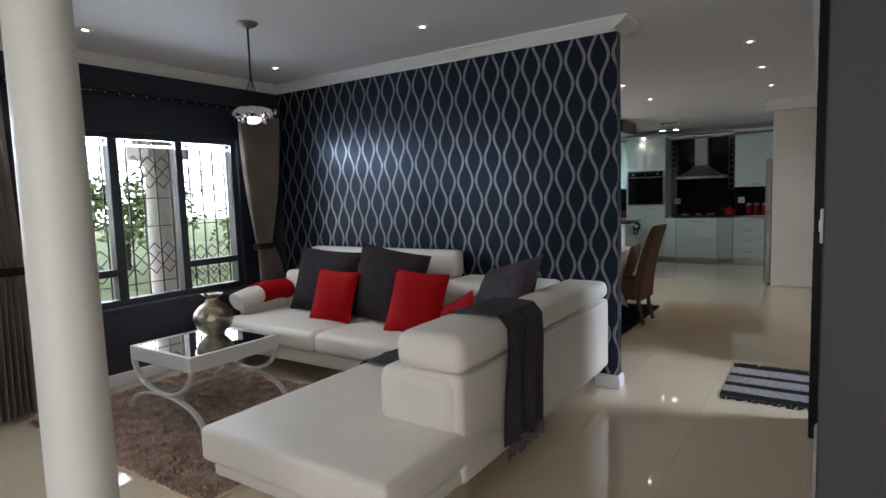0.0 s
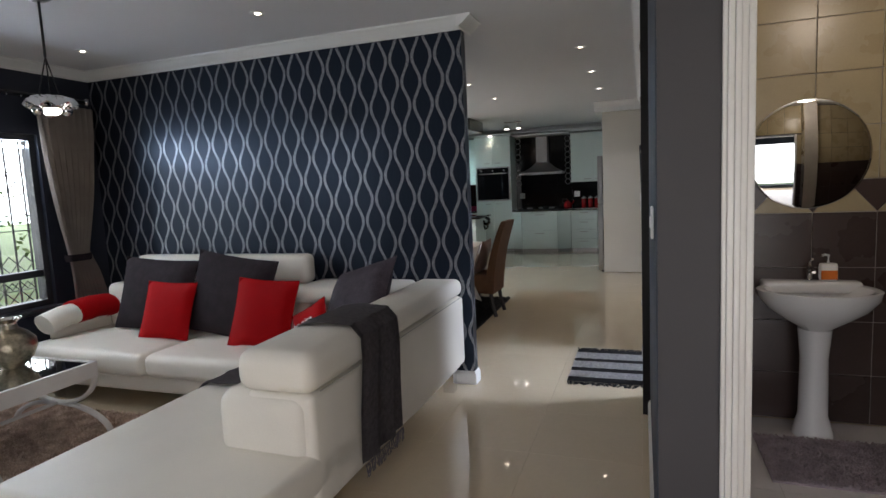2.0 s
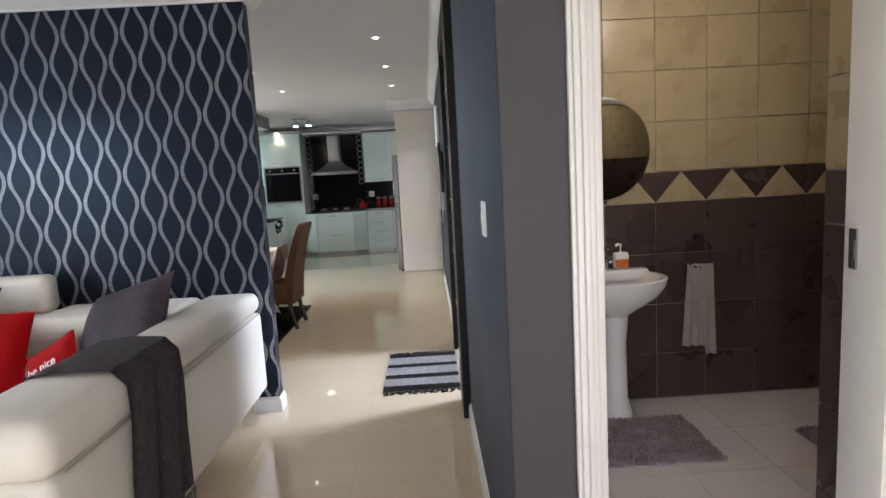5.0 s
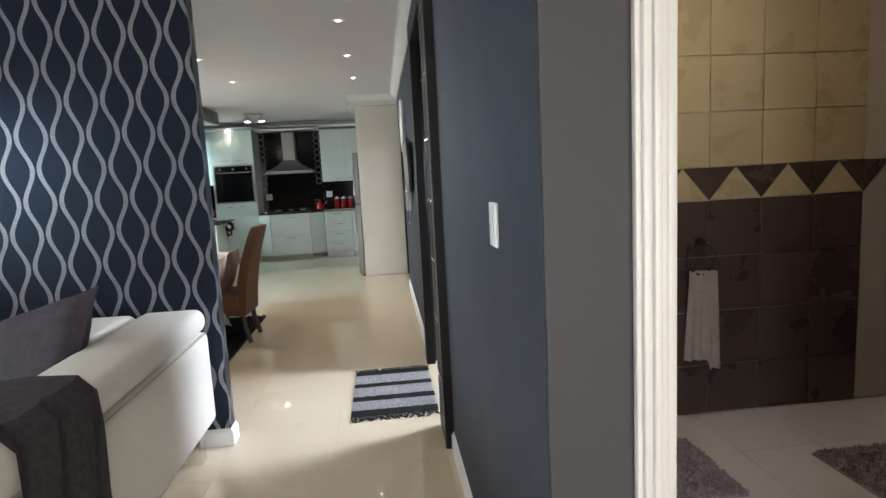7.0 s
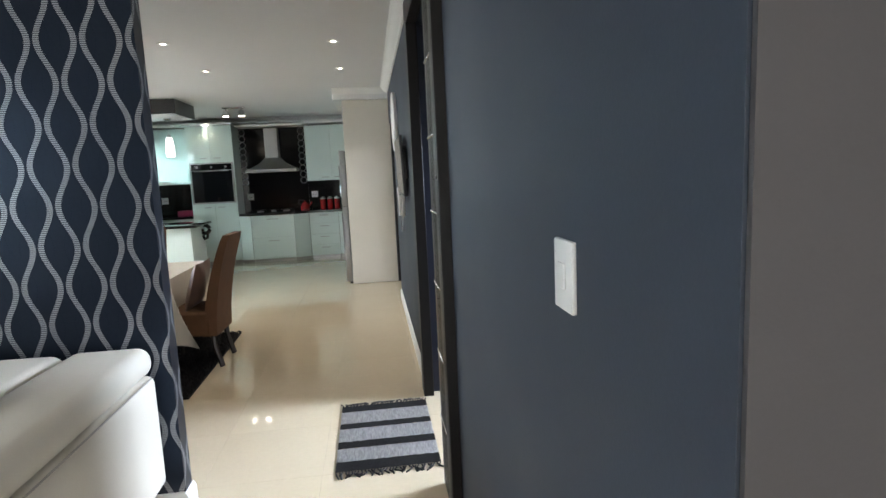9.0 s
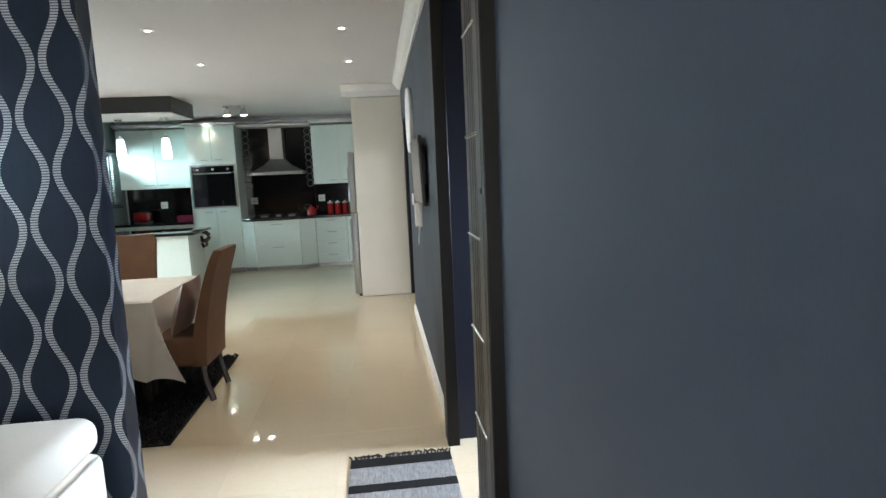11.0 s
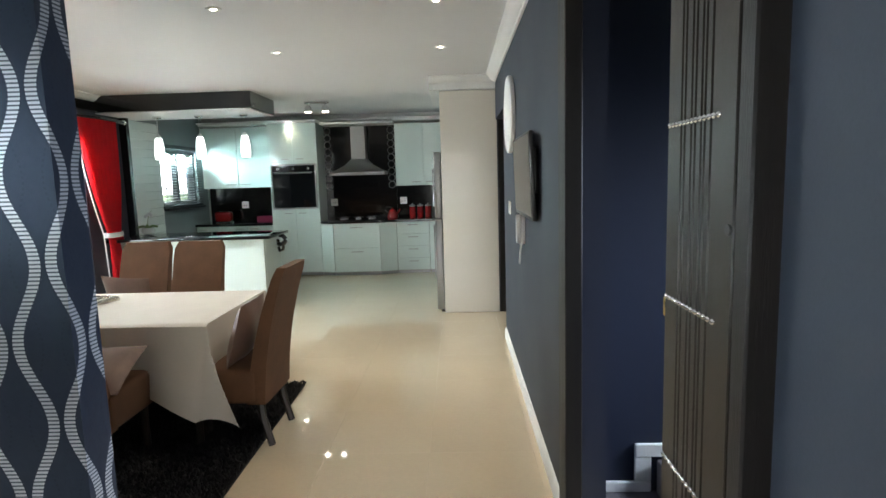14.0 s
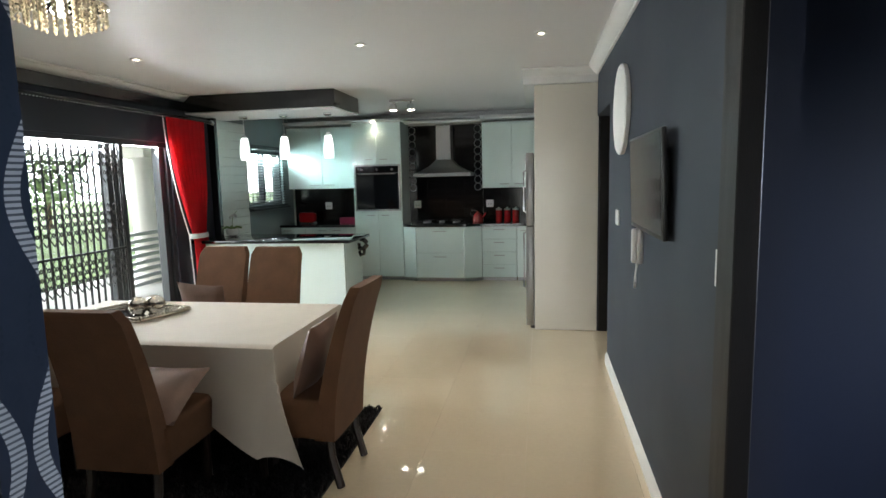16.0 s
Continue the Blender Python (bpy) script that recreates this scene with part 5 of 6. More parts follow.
# ---- coffee table, vase, pendant ----
ct = thing("coffee_table", (-3.515, 2.84, 0.0), "square white coffee table with a mirror top and curved legs", "coffee table")
part("apron", solid([-0.365, -0.335, 0.335, 0.365], [-0.355, -0.325, 0.325, 0.355], [0.40, 0.497], [(-0.335, 0.335, -0.325, 0.325, 0, 1)]), M_WHITE, ct)
part("mirror_top", boxes((-0.333, 0.333, -0.323, 0.323, 0.478, 0.493)), M_MIRROR, ct, "dark mirrored glass top")
for y in (-0.34, 0.34):
    bm = bmesh.new()
    tube(bm, [(-0.35 * math.cos(a), y, 0.41 - 0.21 * math.sin(a)) for a in [k * math.pi / 20 for k in range(21)]], 0.014, 8, 1.6)
    part("upper_arc", bm, M_WHITE, ct)
    bm = bmesh.new()
    tube(bm, [(0.44 * math.cos(a), y, 0.022 + 0.175 * math.sin(a)) for a in [k * math.pi / 20 for k in range(21)]], 0.014, 8, 1.6)
    part("lower_arc", bm, M_WHITE, ct)
part("stretcher", rod(bmesh.new(), (0, -0.33, 0.2), (0, 0.33, 0.2), 0.012, seg=10), M_WHITE, ct)
vase = thing("vase", (-3.62, 2.99, 0.494), "round hammered gold and silver vase on the mirror top", "vase")
part("belly", lathe(bmesh.new(), [(0.06, 0.0), (0.075, 0.015), (0.12, 0.06), (0.145, 0.12), (0.14, 0.17), (0.10, 0.22), (0.055, 0.25), (0.048, 0.275)], 36), M_GOLD, vase)
part("neck", lathe(bmesh.new(), [(0.048, 0.276), (0.05, 0.29), (0.075, 0.31), (0.078, 0.315), (0.06, 0.31), (0.04, 0.285)], 36), M_SILVER, vase, "silver flared neck")
pl = thing("chandelier", (-3.05, 3.02, H), "chrome pendant lamp with a fluted glass bowl", "pendant lamp")
part("ceiling_plate", lathe(bmesh.new(), [(0.068, 0.0), (0.068, -0.012), (0.04, -0.03), (0.01, -0.032)], 28), M_STEEL, pl)
part("stem", rod(bmesh.new(), (0, 0, -0.03), (0, 0, -0.34), 0.007, seg=8), M_DARKPLASTIC, pl)
for a in (0.3, 2.4, 4.5):
    part("wire", rod(bmesh.new(), (0, 0, -0.34), (0.06 * math.cos(a), 0.06 * math.sin(a), -0.57), 0.004, seg=6), M_DARKPLASTIC, pl)
bm = bmesh.new()
rings = []
for r, z, amp in ((0.02, -0.555, 0.0), (0.065, -0.56, 0.02), (0.11, -0.58, 0.05), (0.132, -0.615, 0.06), (0.12, -0.62, 0.05), (0.065, -0.595, 0.03)):
    rings.append([bm.verts.new(((r + amp * r * math.cos(8 * a)) * math.cos(a), (r + amp * r * math.cos(8 * a)) * math.sin(a), z + 0.02 * amp * 10 * math.cos(8 * a))) for a in [k * 2 * math.pi / 64 for k in range(64)]])
for a, b in zip(rings, rings[1:]):
    for k in range(64):
        bm.faces.new((a[k], a[(k + 1) % 64], b[(k + 1) % 64], b[k]))
part("fluted_bowl", bm, M_CHROME, pl)
for a in (0.5, 2.6, 4.7):
    bm = bmesh.new()
    bmesh.ops.create_uvsphere(bm, u_segments=14, v_segments=10, radius=0.032, matrix=Matrix.Translation((0.08 * math.cos(a), 0.08 * math.sin(a), -0.645)))
    part("ball", bm, M_CHROME, pl)
part("bulb", lathe(bmesh.new(), [(0.045, -0.63), (0.05, -0.65), (0.03, -0.665)], 20), M_LAMP, pl)

# ---- dining ----
table = thing("dining_table", (-2.68, 7.27, 0.0), "long dining table hidden under an ivory cloth", "table")
part("tabletop", boxes((-0.92, 0.92, -0.50, 0.50, 0.72, 0.752), bevel=0.006, seg=1), M_LEG, table)
for x in (-0.8, 0.8):
    for y in (-0.40, 0.40):
        part("leg", boxes((x - 0.04, x + 0.04, y - 0.04, y + 0.04, 0.013, 0.72), bevel=0.005, seg=1), M_LEG, table)
cloth = thing("tablecloth", (-2.68, 7.27, 0.7535), "ivory tablecloth hanging in soft folds", "tablecloth")
bm = bmesh.new()
CX, CY, HANG = 0.925, 0.525, 0.42
nx, ny = 96, 60
g = []
for j in range(ny + 1):
    row = []
    for i in range(nx + 1):
        sx, sy = (2 * i / nx - 1) * (CX + HANG), (2 * j / ny - 1) * (CY + HANG)
        ox, oy = max(0.0, abs(sx) - CX), max(0.0, abs(sy) - CY)
        x, y = max(-CX, min(CX, sx)), max(-CY, min(CY, sy))
        drop = math.hypot(ox, oy) if min(ox, oy) > 0 else ox + oy
        corner = min(ox, oy) / HANG
        flare = 1.0 if sy < 0 else 0.25
        near_end = max(0.0, (abs(x) / CX if oy > 0 else abs(y) / CY) - 0.55) / 0.45
        fall = drop * (1.0 - 0.13 * corner) * (1.0 + 0.22 * near_end * (1 - corner))
        wav = 0.022 * (fall / HANG) * math.sin(7.5 * (sx if oy > ox else sy) + 1.3)
        dx = math.copysign(0.05 * ox / HANG + 0.22 * flare * corner + (wav if ox >= oy else 0.0), sx) if ox > 0 else 0.0
        dy = math.copysign(0.05 * oy / HANG + 0.26 * flare * corner + 0.16 * near_end * (1 - corner) * oy / HANG + (wav if oy > ox else 0.0), sy) if oy > 0 else 0.0
        row.append(bm.verts.new((x + dx, y + dy, 0.004 - fall * (1 if drop > 0.01 else 0.3))))
    g.append(row)
for r, q in zip(g, g[1:]):
    for i in range(nx):
        bm.faces.new((r[i], r[i + 1], q[i + 1], q[i]))
part("cloth", bm, M_CLOTH, cloth)


def dining_chair():
    """Facing +y, its seat centred on the origin."""
    t = thing("dining_chair", (0, 0, 0), "brown suede high-backed dining chair with dark tapered legs", "chair", "chairs round the table")
    pad("seat", t, -0.225, 0.225, -0.20, 0.26, 0.28, 0.49, 0.03, M_SUEDE, crown=0.015, seg=3)
    bm = bmesh.new()
    rows = []
    for k in range(15):
        f = k / 14
        z = 0.28 + (1.09 - 0.28) * f
        yb = -0.19 - 0.06 * f - 0.13 * f * f
        th = 0.11 - 0.055 * f
        half = 0.22 - 0.008 * f
        cut = 0.03 if k == 14 else 0.0
        rows.append([bm.verts.new((sx * (half - cut), yb + s * th / 2, z)) for sx, s in ((-1, -1), (-0.5, -1.06), (0.5, -1.06), (1, -1), (1, 1), (0.5, 1.06), (-0.5, 1.06), (-1, 1))])
    for a, b in zip(rows, rows[1:]):
        for k in range(8):
            bm.faces.new((a[k], a[(k + 1) % 8], b[(k + 1) % 8], b[k]))
    bm.faces.new(rows[0][::-1])
    bm.faces.new(rows[-1])
    bmesh.ops.bevel(bm, geom=[e for e in bm.edges if e.calc_face_angle(0) > 0.9], offset=0.014, segments=2, affect="EDGES")
    part("backrest", bm, M_SUEDE, t)
    for x, y, back in ((-0.18, 0.19, 0), (0.18, 0.19, 0), (-0.18, -0.20, 1), (0.18, -0.20, 1)):
        bm = bmesh.new()
        tube(bm, [(x, y, 0.29), (x, y - 0.01 * back, 0.18), (x, y - 0.055 * back, 0.013)], 0.023, 8)
        part("leg", bm, M_LEG, t)
    return t


chair = dining_chair()
chair.matrix_world = pose(-2.33, 6.50, 0, 0, 0, 0)
for x, y, a in ((-3.12, 6.48, 0), (-2.52, 8.04, 180), (-3.0, 8.06, 180), (-1.645, 6.90, 88), (-3.85, 7.2, -90)):
    copy_thing(chair, pose(x, y, 0, 0, 0, a))


def seat_cushion(at, turns):
    t = thing("chair_cushion", at, "mauve-brown satin cushion on a dining chair", "cushion", "chair cushions")
    part("cover", pillow(bmesh.new(), 0.40, 0.40, 0.13, Euler([radians(a) for a in turns]).to_matrix().to_4x4(), 12), M_SUEDE2, t)


seat_cushion((-3.0, 8.07, 0.66), (18, 4, 0))
seat_cushion((-2.54, 7.90, 0.59), (60, 0, 4))
seat_cushion((-1.58, 6.90, 0.68), (16, 0, 90))
seat_cushion((-2.28, 6.50, 0.57), (-66, 0, 3))
tray = thing("tray", (-3.06, 7.40, 0.7595), "rectangular ornate silver tray on the tablecloth", "tray", turn=-18)
part("plate", boxes((-0.25, 0.25, -0.17, 0.17, 0.002, 0.008), bevel=0.003, seg=1), M_MIRROR, tray)
for nm, r in (("long_rim", [(-0.28, 0.28, -0.205, -0.172), (-0.28, 0.28, 0.172, 0.205)]), ("short_rim", [(-0.28, -0.252, -0.17, 0.17), (0.252, 0.28, -0.17, 0.17)])):
    for x0, x1, y0, y1 in r:
        bm = bmesh.new()
        n = round(max(x1 - x0, y1 - y0) / 0.022)
        for k in range(n):
            f = (k + 0.5) / n
            c = (x0 + (x1 - x0) * f, (y0 + y1) / 2) if nm == "long_rim" else ((x0 + x1) / 2, y0 + (y1 - y0) * f)
            bmesh.ops.create_uvsphere(bm, u_segments=8, v_segments=6, radius=0.013, matrix=Matrix.Translation((c[0], c[1], 0.022)))
        box(bm, x0, x1, y0, y1, 0.001, 0.018, 0.004, 1)
        part(nm, bm, M_SILVER, tray)
for x, y, r in ((-3.00, 7.33, 0.062), (-2.90, 7.37, 0.062), (-2.97, 7.45, 0.055)):
    t = thing("silver_ball", (x, y, 0.768), "hammered silver votive ball on the tray", "ornament", "silver balls")
    part("ball", lathe(bmesh.new(), [(r * 0.5, 0.0), (r * 0.85, r * 0.4), (r, r), (r * 0.85, r * 1.55), (r * 0.5, r * 1.85), (r * 0.45, r * 1.8)], 24), M_SILVER, t)
cr = thing("crystal_chandelier", (-3.05, 6.98, H), "round chandelier of hanging crystal drops, lit", "chandelier")
part("plate", lathe(bmesh.new(), [(0.24, 0.0), (0.25, -0.01), (0.25, -0.03), (0.20, -0.035)], 36), M_CHROME, cr)
rng = random.Random(9)
for ring_r, n, L in ((0.23, 26, 0.16), (0.17, 20, 0.19), (0.10, 12, 0.215)):
    for k in range(n):
        a = 2 * math.pi * k / n
        bm = bmesh.new()
        beads = int((L - 0.035) / 0.026)
        prof = []
        for q in range(beads):
            for r, dz in ((0.002, 0.0), (0.009, -0.006), (0.011, -0.012), (0.008, -0.019)):
                prof.append((r, -0.035 - 0.026 * q + dz))
        lathe(bm, prof + [(0.001, -0.035 - 0.026 * beads)], 6, (ring_r * math.cos(a), ring_r * math.sin(a), 0))
        part("crystal_strand", bm, M_CRYSTAL, cr)
part("bulb", lathe(bmesh.new(), [(0.03, -0.035), (0.05, -0.07), (0.03, -0.10)], 16), M_LAMP, cr)
lamp = new("chandelier_lamp", bpy.data.lights.new("chandelier_lamp", "POINT"))
lamp.data.energy, lamp.data.color, lamp.data.shadow_soft_size = 4, (1.0, 0.86, 0.65), 0.15
lamp.location = (-3.05, 6.98, 2.40)

# ---- bathroom ----
arch = struct("door_architrave", boxes((0.390, 0.403, 2.432, 2.4515, 0, 2.14), (0.403, 0.421, 2.424, 2.4515, 0, 2.14), (0.421, 0.438, 2.416, 2.4515, 0, 2.14), (0.438, 0.456, 2.428, 2.4515, 0, 2.14), (0.456, 0.476, 2.434, 2.612, 0, 2.06), (0.390, 1.40, 2.424, 2.4515, 2.06, 2.15), (1.258, 1.284, 2.434, 2.612, 0, 2.06), (1.284, 1.302, 2.428, 2.4515, 0, 2.06), (1.302, 1.345, 2.416, 2.4515, 0, 2.06), (1.345, 1.40, 2.426, 2.4515, 0, 2.06), bevel=0.004, seg=2), M_WHITE, "white moulded architrave round the bathroom door", "architrave")
struct("strike_plate", boxes((1.252, 1.2575, 2.555, 2.585, 1.15, 1.27), (1.250, 1.2525, 2.56, 2.58, 1.18, 1.235), bevel=0.001, seg=1), M_STEEL, "steel strike plate in the door jamb", "strike plate")

basin = thing("wash_basin", (1.08, 4.415, 0.0), "white ceramic pedestal wash basin", "wash basin")
bm = bmesh.new()
lathe(bm, [(0.07, 0.62), (0.16, 0.68), (0.245, 0.74), (0.29, 0.80), (0.30, 0.845), (0.29, 0.85), (0.26, 0.845), (0.20, 0.77), (0.10, 0.745), (0.03, 0.742)], 44, (0, -0.235, 0), 1.0, 0.78)
part("bowl", bm, M_CERAMIC, basin)
part("ledge", boxes((-0.25, 0.25, -0.13, -0.003, 0.80, 0.87), bevel=0.02, seg=3), M_CERAMIC, basin)
part("pedestal", lathe(bmesh.new(), [(0.105, 0.0), (0.10, 0.03), (0.075, 0.12), (0.07, 0.45), (0.085, 0.62)], 32, (0.0, -0.20, 0)), M_CERAMIC, basin)
tap = part("tap", rod(bmesh.new(), (0.0, -0.06, 0.87), (0.0, -0.06, 0.95), 0.018, seg=14), M_CHROME, basin, "chrome mixer tap")
part("spout", tube(bmesh.new(), [(0.0, -0.06, 0.93), (0.0, -0.12, 0.95), (0.0, -0.16, 0.93)], 0.011, 8), M_CHROME, tap)
part("lever", tube(bmesh.new(), [(0.0, -0.06, 0.955), (0.0, -0.07, 0.985), (0.0, -0.12, 1.0)], 0.007, 8), M_CHROME, tap)
part("drain", rod(bmesh.new(), (0.0, -0.235, 0.745), (0.0, -0.235, 0.75), 0.022, seg=16), M_CHROME, basin)
soap = thing("soap_dispenser", (1.17, 4.34, 0.871), "clear pump bottle of orange liquid soap", "soap dispenser")
part("bottle", boxes((-0.045, 0.045, -0.025, 0.025, 0.0, 0.10), bevel=0.014, seg=3), M_PLASTIC, soap)
part("label", boxes((-0.04, 0.04, -0.0275, -0.0255, 0.008, 0.06)), M_SOAP, soap, "orange flower label")
part("pump", tube(bmesh.new(), [(0, 0, 0.10), (0, 0, 0.145), (-0.02, -0.01, 0.15), (-0.035, -0.02, 0.145)], 0.008, 8), M_PLASTIC, soap)
mir = thing("wall_mirror", (1.07, 4.405, 1.594), "round bathroom mirror on the tiles above the basin", "mirror")
bm = lathe(bmesh.new(), [(0.298, 0.0), (0.312, 0.004), (0.298, 0.009)], 56)
bmesh.ops.rotate(bm, matrix=Matrix.Rotation(radians(90), 3, "X"), verts=bm.verts)
part("glass", bm, M_MIRROR, mir)
ring = thing("towel_ring", (1.665, 4.405, 0.93), "black iron towel ring on the tiled wall", "towel ring")
part("mount", rod(bmesh.new(), (0, 0, 0.1), (0, -0.05, 0.1), 0.02, seg=12), M_IRON, ring)
part("hoop", tube(bmesh.new(), [(0.085 * math.cos(a), -0.05, 0.0 + 0.085 * math.sin(a)) for a in [k * math.pi / 12 for k in range(25)]], 0.006, 8), M_IRON, ring)
tw = thing("hand_towel", (1.665, 4.355, 0.87), "taupe hand towel hung through the ring", "towel")
bm = bmesh.new()
g = []
for j in range(25):
    f = j / 24
    wid = 0.075 + 0.03 * f
    g.append([bm.verts.new(((2 * i / 20 - 1) * wid, 0.016 * math.sin(i * 1.25 + 0.8 * f) - 0.02 * (i > 10), -0.52 * f - (0.05 if i > 12 else 0.0) * f)) for i in range(21)])
for r, q in zip(g, g[1:]):
    for i in range(20):
        bm.faces.new((r[i], r[i + 1], q[i + 1], q[i]))
bmesh.ops.solidify(bm, geom=bm.faces, thickness=0.014)
part("cloth", bm, M_TOWEL, tw)
shag("bath_mat", 0.76, 1.43, 3.575, 4.10, M_MAT, "mauve-grey tufted bath mat in front of the basin", 9000, 0.018, 7)
shag("bath_mat", 1.95, 2.47, 3.3, 3.85, M_MAT, "mauve-grey tufted bath mat near the side wall", 6000, 0.018, 8)
# Unseen ceiling fixture with a warm lamp, added to light the bathroom.
bl = thing("bathroom_ceiling_light", (1.3, 3.4, H), "unseen round opal ceiling light, added to light the bathroom", "ceiling light")
part("diffuser", lathe(bmesh.new(), [(0.14, 0.0), (0.13, -0.05), (0.06, -0.075)], 28), M_SHADE, bl)
lamp = new("bathroom_fill_lamp", bpy.data.lights.new("bathroom_fill_lamp", "POINT"))
lamp.data.energy, lamp.data.color, lamp.data.shadow_soft_size = 17, (1.0, 0.88, 0.72), 0.12
lamp.location = (1.3, 3.4, 2.5)

# ---- tiles: bathroom walls and floor, then the large floor ----
def tiles(name, host, mesh_ob, spots):
    for n, m in enumerate(spots):
        ob = mesh_ob if n == 0 else new(name, mesh_ob.data)
        ob.parent = host
        ob.matrix_local = m


def flat_tile(name, w, h, d, material):
    return link(name, boxes((0.0022, w - 0.0022, -d, 0, 0.0022, h - 0.0022), bevel=0.0015, seg=1), material)


T, TZ = 0.315, 0.32
back = bpy.data.objects["wall_bath_back"]
east = bpy.data.objects["wall_bath_east"]
cols_b = [(1.418 - 4 * T + T * k) for k in range(9)]
rows_d = [-0.025 + TZ * k for k in range(4)]
spots = [Matrix.Translation((x, 4.417, z)) for x in cols_b if 0.36 <= x + 0.02 and x + T < 2.97 for z in rows_d[1:]]
tiles("tile", back, flat_tile("tile", T, TZ, 0.008, M_BTILE), spots)
tiles("tile", back, flat_tile("tile", T, 0.292, 0.008, M_BTILE), [Matrix.Translation((x, 4.417, 0.003)) for x in cols_b if 0.36 <= x + 0.02 and x + T < 2.97])
tiles("tile", back, flat_tile("tile", T, 0.302, 0.008, M_UTILE), [Matrix.Translation((x, 4.417, 1.44 + 0.302 * k)) for x in cols_b if 0.36 <= x + 0.02 and x + T < 2.97 for k in range(4)])


def triangle(name, up, material):
    bm = bmesh.new()
    z0, z1 = 0.002, 0.181
    pts = [(0.004, z0), (T - 0.004, z0), (T / 2, z1)] if up else [(0.004, z1), (T - 0.004, z1), (T / 2, z0)]
    a = [bm.verts.new((x, -0.008, z)) for x, z in pts]
    b = [bm.verts.new((x, 0, z)) for x, z in pts]
    bm.faces.new(a)
    for k in range(3):
        bm.faces.new((a[k], a[(k + 1) % 3], b[(k + 1) % 3], b[k]))
    return link(name, bm, material)


tiles("triangle_tile", back, triangle("triangle_tile", True, M_UTILE), [Matrix.Translation((x, 4.417, 1.257)) for x in cols_b if 0.36 <= x + 0.02 and x + T < 2.97])
tiles("triangle_tile", back, triangle("triangle_tile", False, M_BTILE), [Matrix.Translation((x + T / 2, 4.417, 1.257)) for x in cols_b if 0.36 <= x + 0.02 and x + T * 1.5 < 2.97])
turn_e = Matrix.Rotation(radians(-90), 4, "Z")
rows_e = [4.41 - T * (k) for k in range(5)]
tiles("tile", east, flat_tile("tile", T, TZ, 0.008, M_BTILE), [Matrix.Translation((2.949, y, z)) @ turn_e for y in rows_e for z in (0.295, 0.615, 0.935)])
tiles("tile", east, flat_tile("tile", T, 0.292, 0.008, M_BTILE), [Matrix.Translation((2.949, y, 0.003)) @ turn_e for y in rows_e])
tiles("tile", east, flat_tile("tile", T, 0.18, 0.008, M_BTILE), [Matrix.Translation((2.949, y, 1.258)) @ turn_e for y in rows_e])
tiles("tile", east, flat_tile("tile", T, 0.302, 0.008, M_UTILE), [Matrix.Translation((2.949, y, 1.44 + 0.302 * k)) @ turn_e for y in rows_e for k in range(4)])
pier = bpy.data.objects["wall_bath_pier"]
tiles("tile", pier, flat_tile("tile", 0.256, TZ, 0.008, M_BTILE), [Matrix.Translation((1.377, 2.859, z)) @ turn_e for z in (0.295, 0.615, 0.935)])
tiles("tile", pier, flat_tile("tile", 0.256, 0.292, 0.008, M_BTILE), [Matrix.Translation((1.377, 2.859, 0.003)) @ turn_e])
tiles("tile", pier, flat_tile("tile", 0.256, 0.18, 0.008, M_BTILE), [Matrix.Translation((1.377, 2.859, 1.258)) @ turn_e])
tiles("tile", pier, flat_tile("tile", 0.256, 0.302, 0.008, M_UTILE), [Matrix.Translation((1.377, 2.859, 1.44 + 0.302 * k)) @ turn_e for k in range(4)])
front = bpy.data.objects["wall_bath_front"]
turn_f = Matrix.Rotation(radians(180), 4, "Z")
for right, w in ((0.476, 0.11), (1.376, 0.09), (1.94, 0.33), (2.27, 0.33), (2.60, 0.33), (2.93, 0.33)):
    tall = 4 if right > 1.5 else 2
    tiles("tile", front, flat_tile("tile", w, TZ, 0.008, M_BTILE), [Matrix.Translation((right, 2.6015, z)) @ turn_f for z in (0.295, 0.615, 0.935)])
    tiles("tile", front, flat_tile("tile", w, 0.18, 0.008, M_BTILE), [Matrix.Translation((right, 2.6015, 1.258)) @ turn_f])
    tiles("tile", front, flat_tile("tile", w, 0.305, 0.008, M_UTILE), [Matrix.Translation((right, 2.6015, 1.44 + 0.305 * k)) @ turn_f for k in range(tall)])
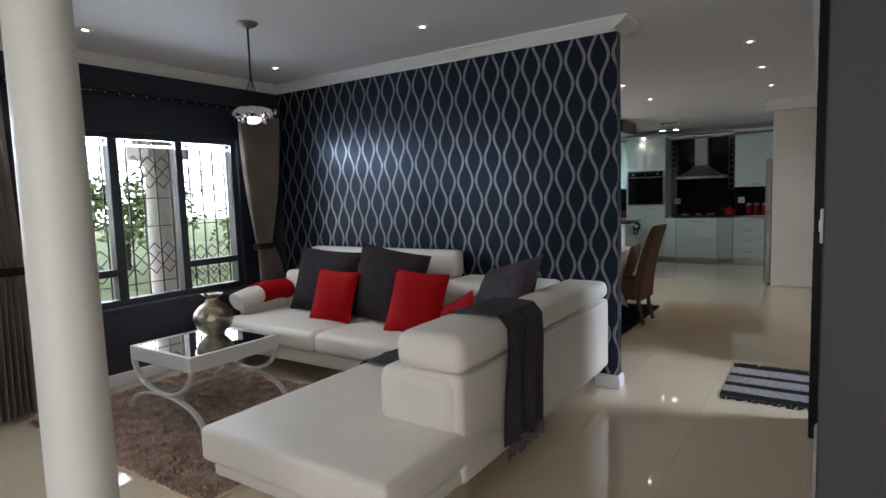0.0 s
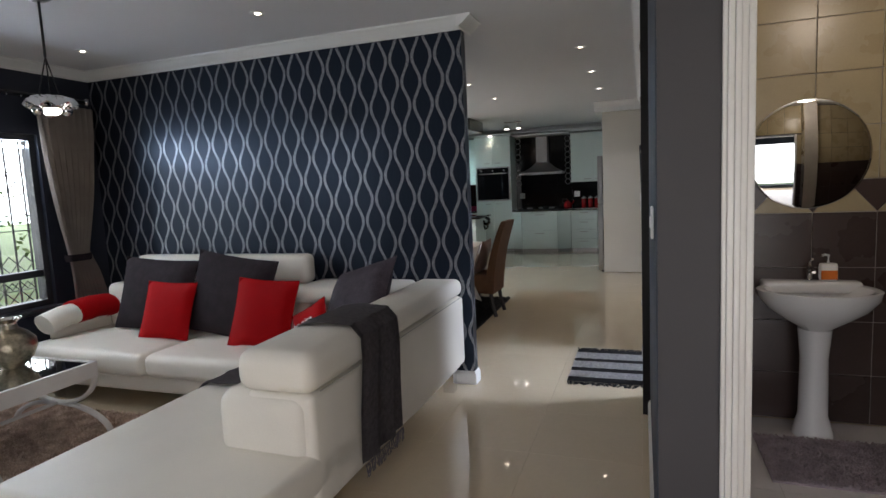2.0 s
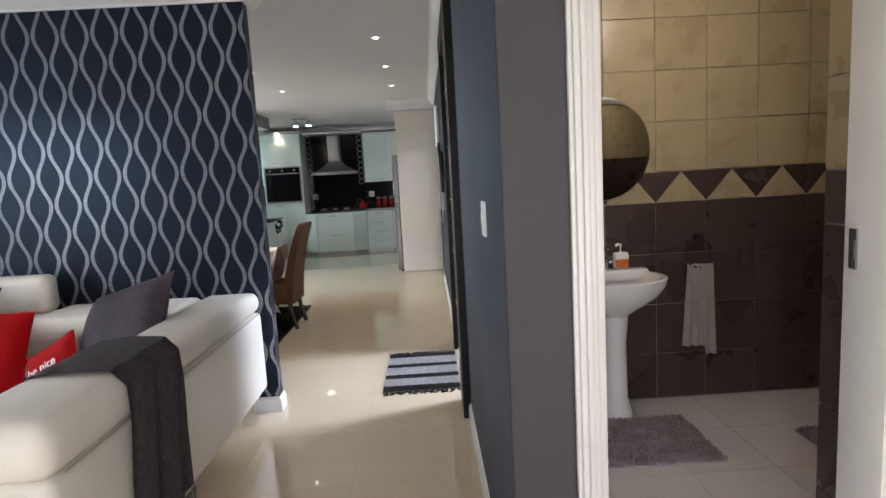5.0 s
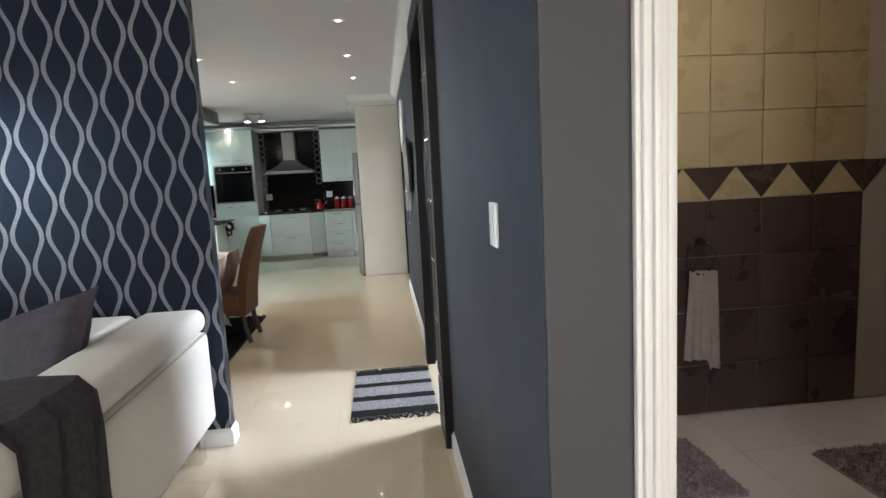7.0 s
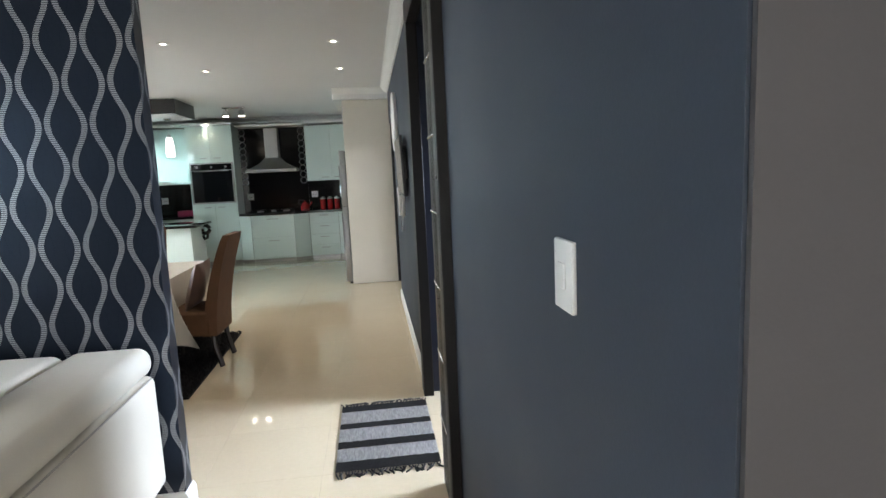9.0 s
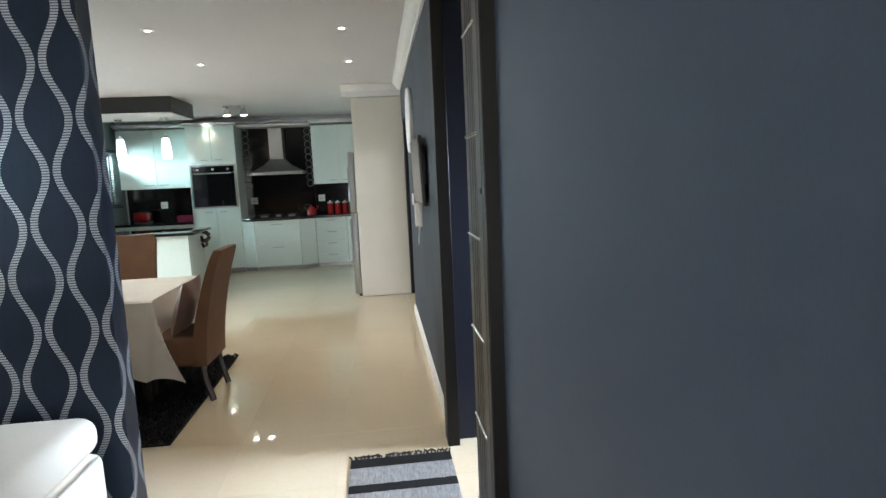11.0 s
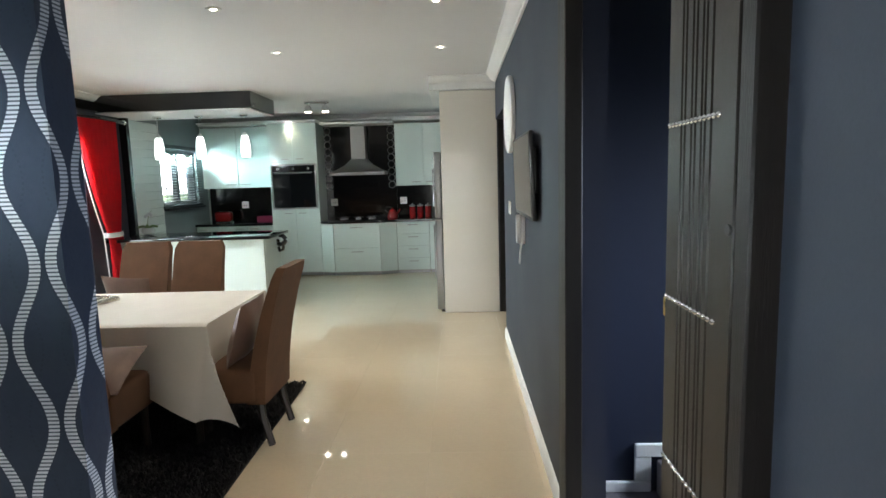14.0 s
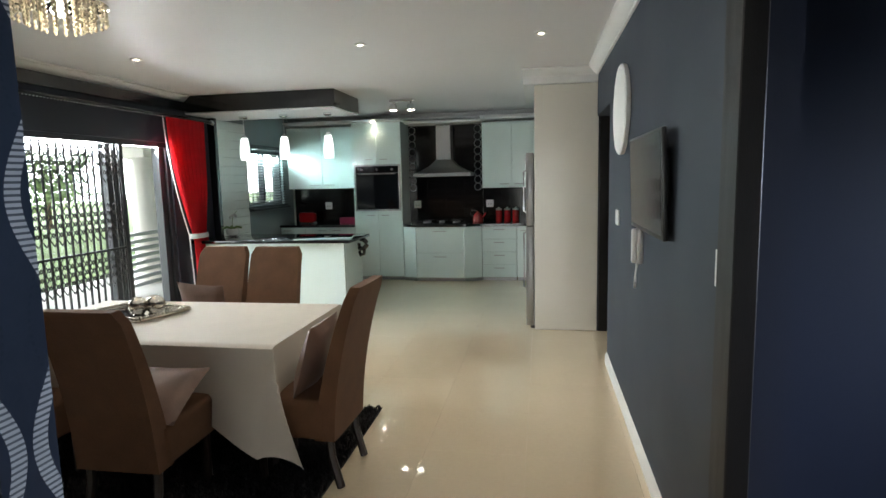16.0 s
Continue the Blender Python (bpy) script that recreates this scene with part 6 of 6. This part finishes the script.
tiles("tile", front, flat_tile("tile", T, 0.305, 0.008, M_UTILE), [Matrix.Translation((1.376 - T * i, 2.6015, 2.075 + 0.305 * k)) @ turn_f for i in range(3) for k in range(2)])
side = tagged(link("wall_bath_side", boxes((0.3625, 0.366, 2.62, 4.405, 0.001, H - 0.002)), M_BGROUT), "tiled bathroom side wall", "wall", "", "structure")
turn_w = Matrix.Rotation(radians(90), 4, "Z")
ys_w = [2.75 + T * k for k in range(5)]
tiles("tile", side, flat_tile("tile", T, TZ, 0.008, M_BTILE), [Matrix.Translation((0.3665, y, z)) @ turn_w for y in ys_w for z in (0.295, 0.615, 0.935)])
tiles("tile", side, flat_tile("tile", T, 0.18, 0.008, M_BTILE), [Matrix.Translation((0.3665, y, 1.258)) @ turn_w for y in ys_w])
tiles("tile", side, flat_tile("tile", T, 0.305, 0.008, M_UTILE), [Matrix.Translation((0.3665, y, 1.44 + 0.305 * k)) @ turn_w for y in ys_w for k in range(4)])
bf = struct("bathroom_floor", boxes((0.362, 2.948, 2.602, 4.40, -0.0065, -0.003)), M_BGROUT, "pale grey tiled bathroom floor", "floor")
ft = link("tile", boxes((0.001, 0.424, 0.001, 0.449, -0.0028, 0.0), bevel=0.001, seg=1), M_BFLOOR)
tiles("tile", bf, ft, [Matrix.Translation((0.363 + 0.425 * i, 2.60 + 0.45 * j, 0.0)) for i in range(6) for j in range(4)])
floor = bpy.data.objects["floor"]
S = 0.60
mt = link("tile", boxes((0.0004, S - 0.0004, 0.0004, S - 0.0004, -0.006, 0.0), bevel=0.0002, seg=1), M_TILE)
spots = [Matrix.Translation((-4.64 + S * i, -1.2 + S * j, 0)) for j in range(25) for i in range(8)]
spots += [Matrix.Translation((0.16 + S * i, -1.2 + S * j, 0)) for j in range(6) for i in range(4)]
tiles("tile", floor, mt, spots)
narrow = link("tile", boxes((0.0006, 0.199, 0.0006, S - 0.0006, -0.006, 0.0), bevel=0.0004, seg=1), M_TILE)
tiles("tile", floor, narrow, [Matrix.Translation((0.16, -1.2 + S * j, 0)) for j in range(6, 24)])
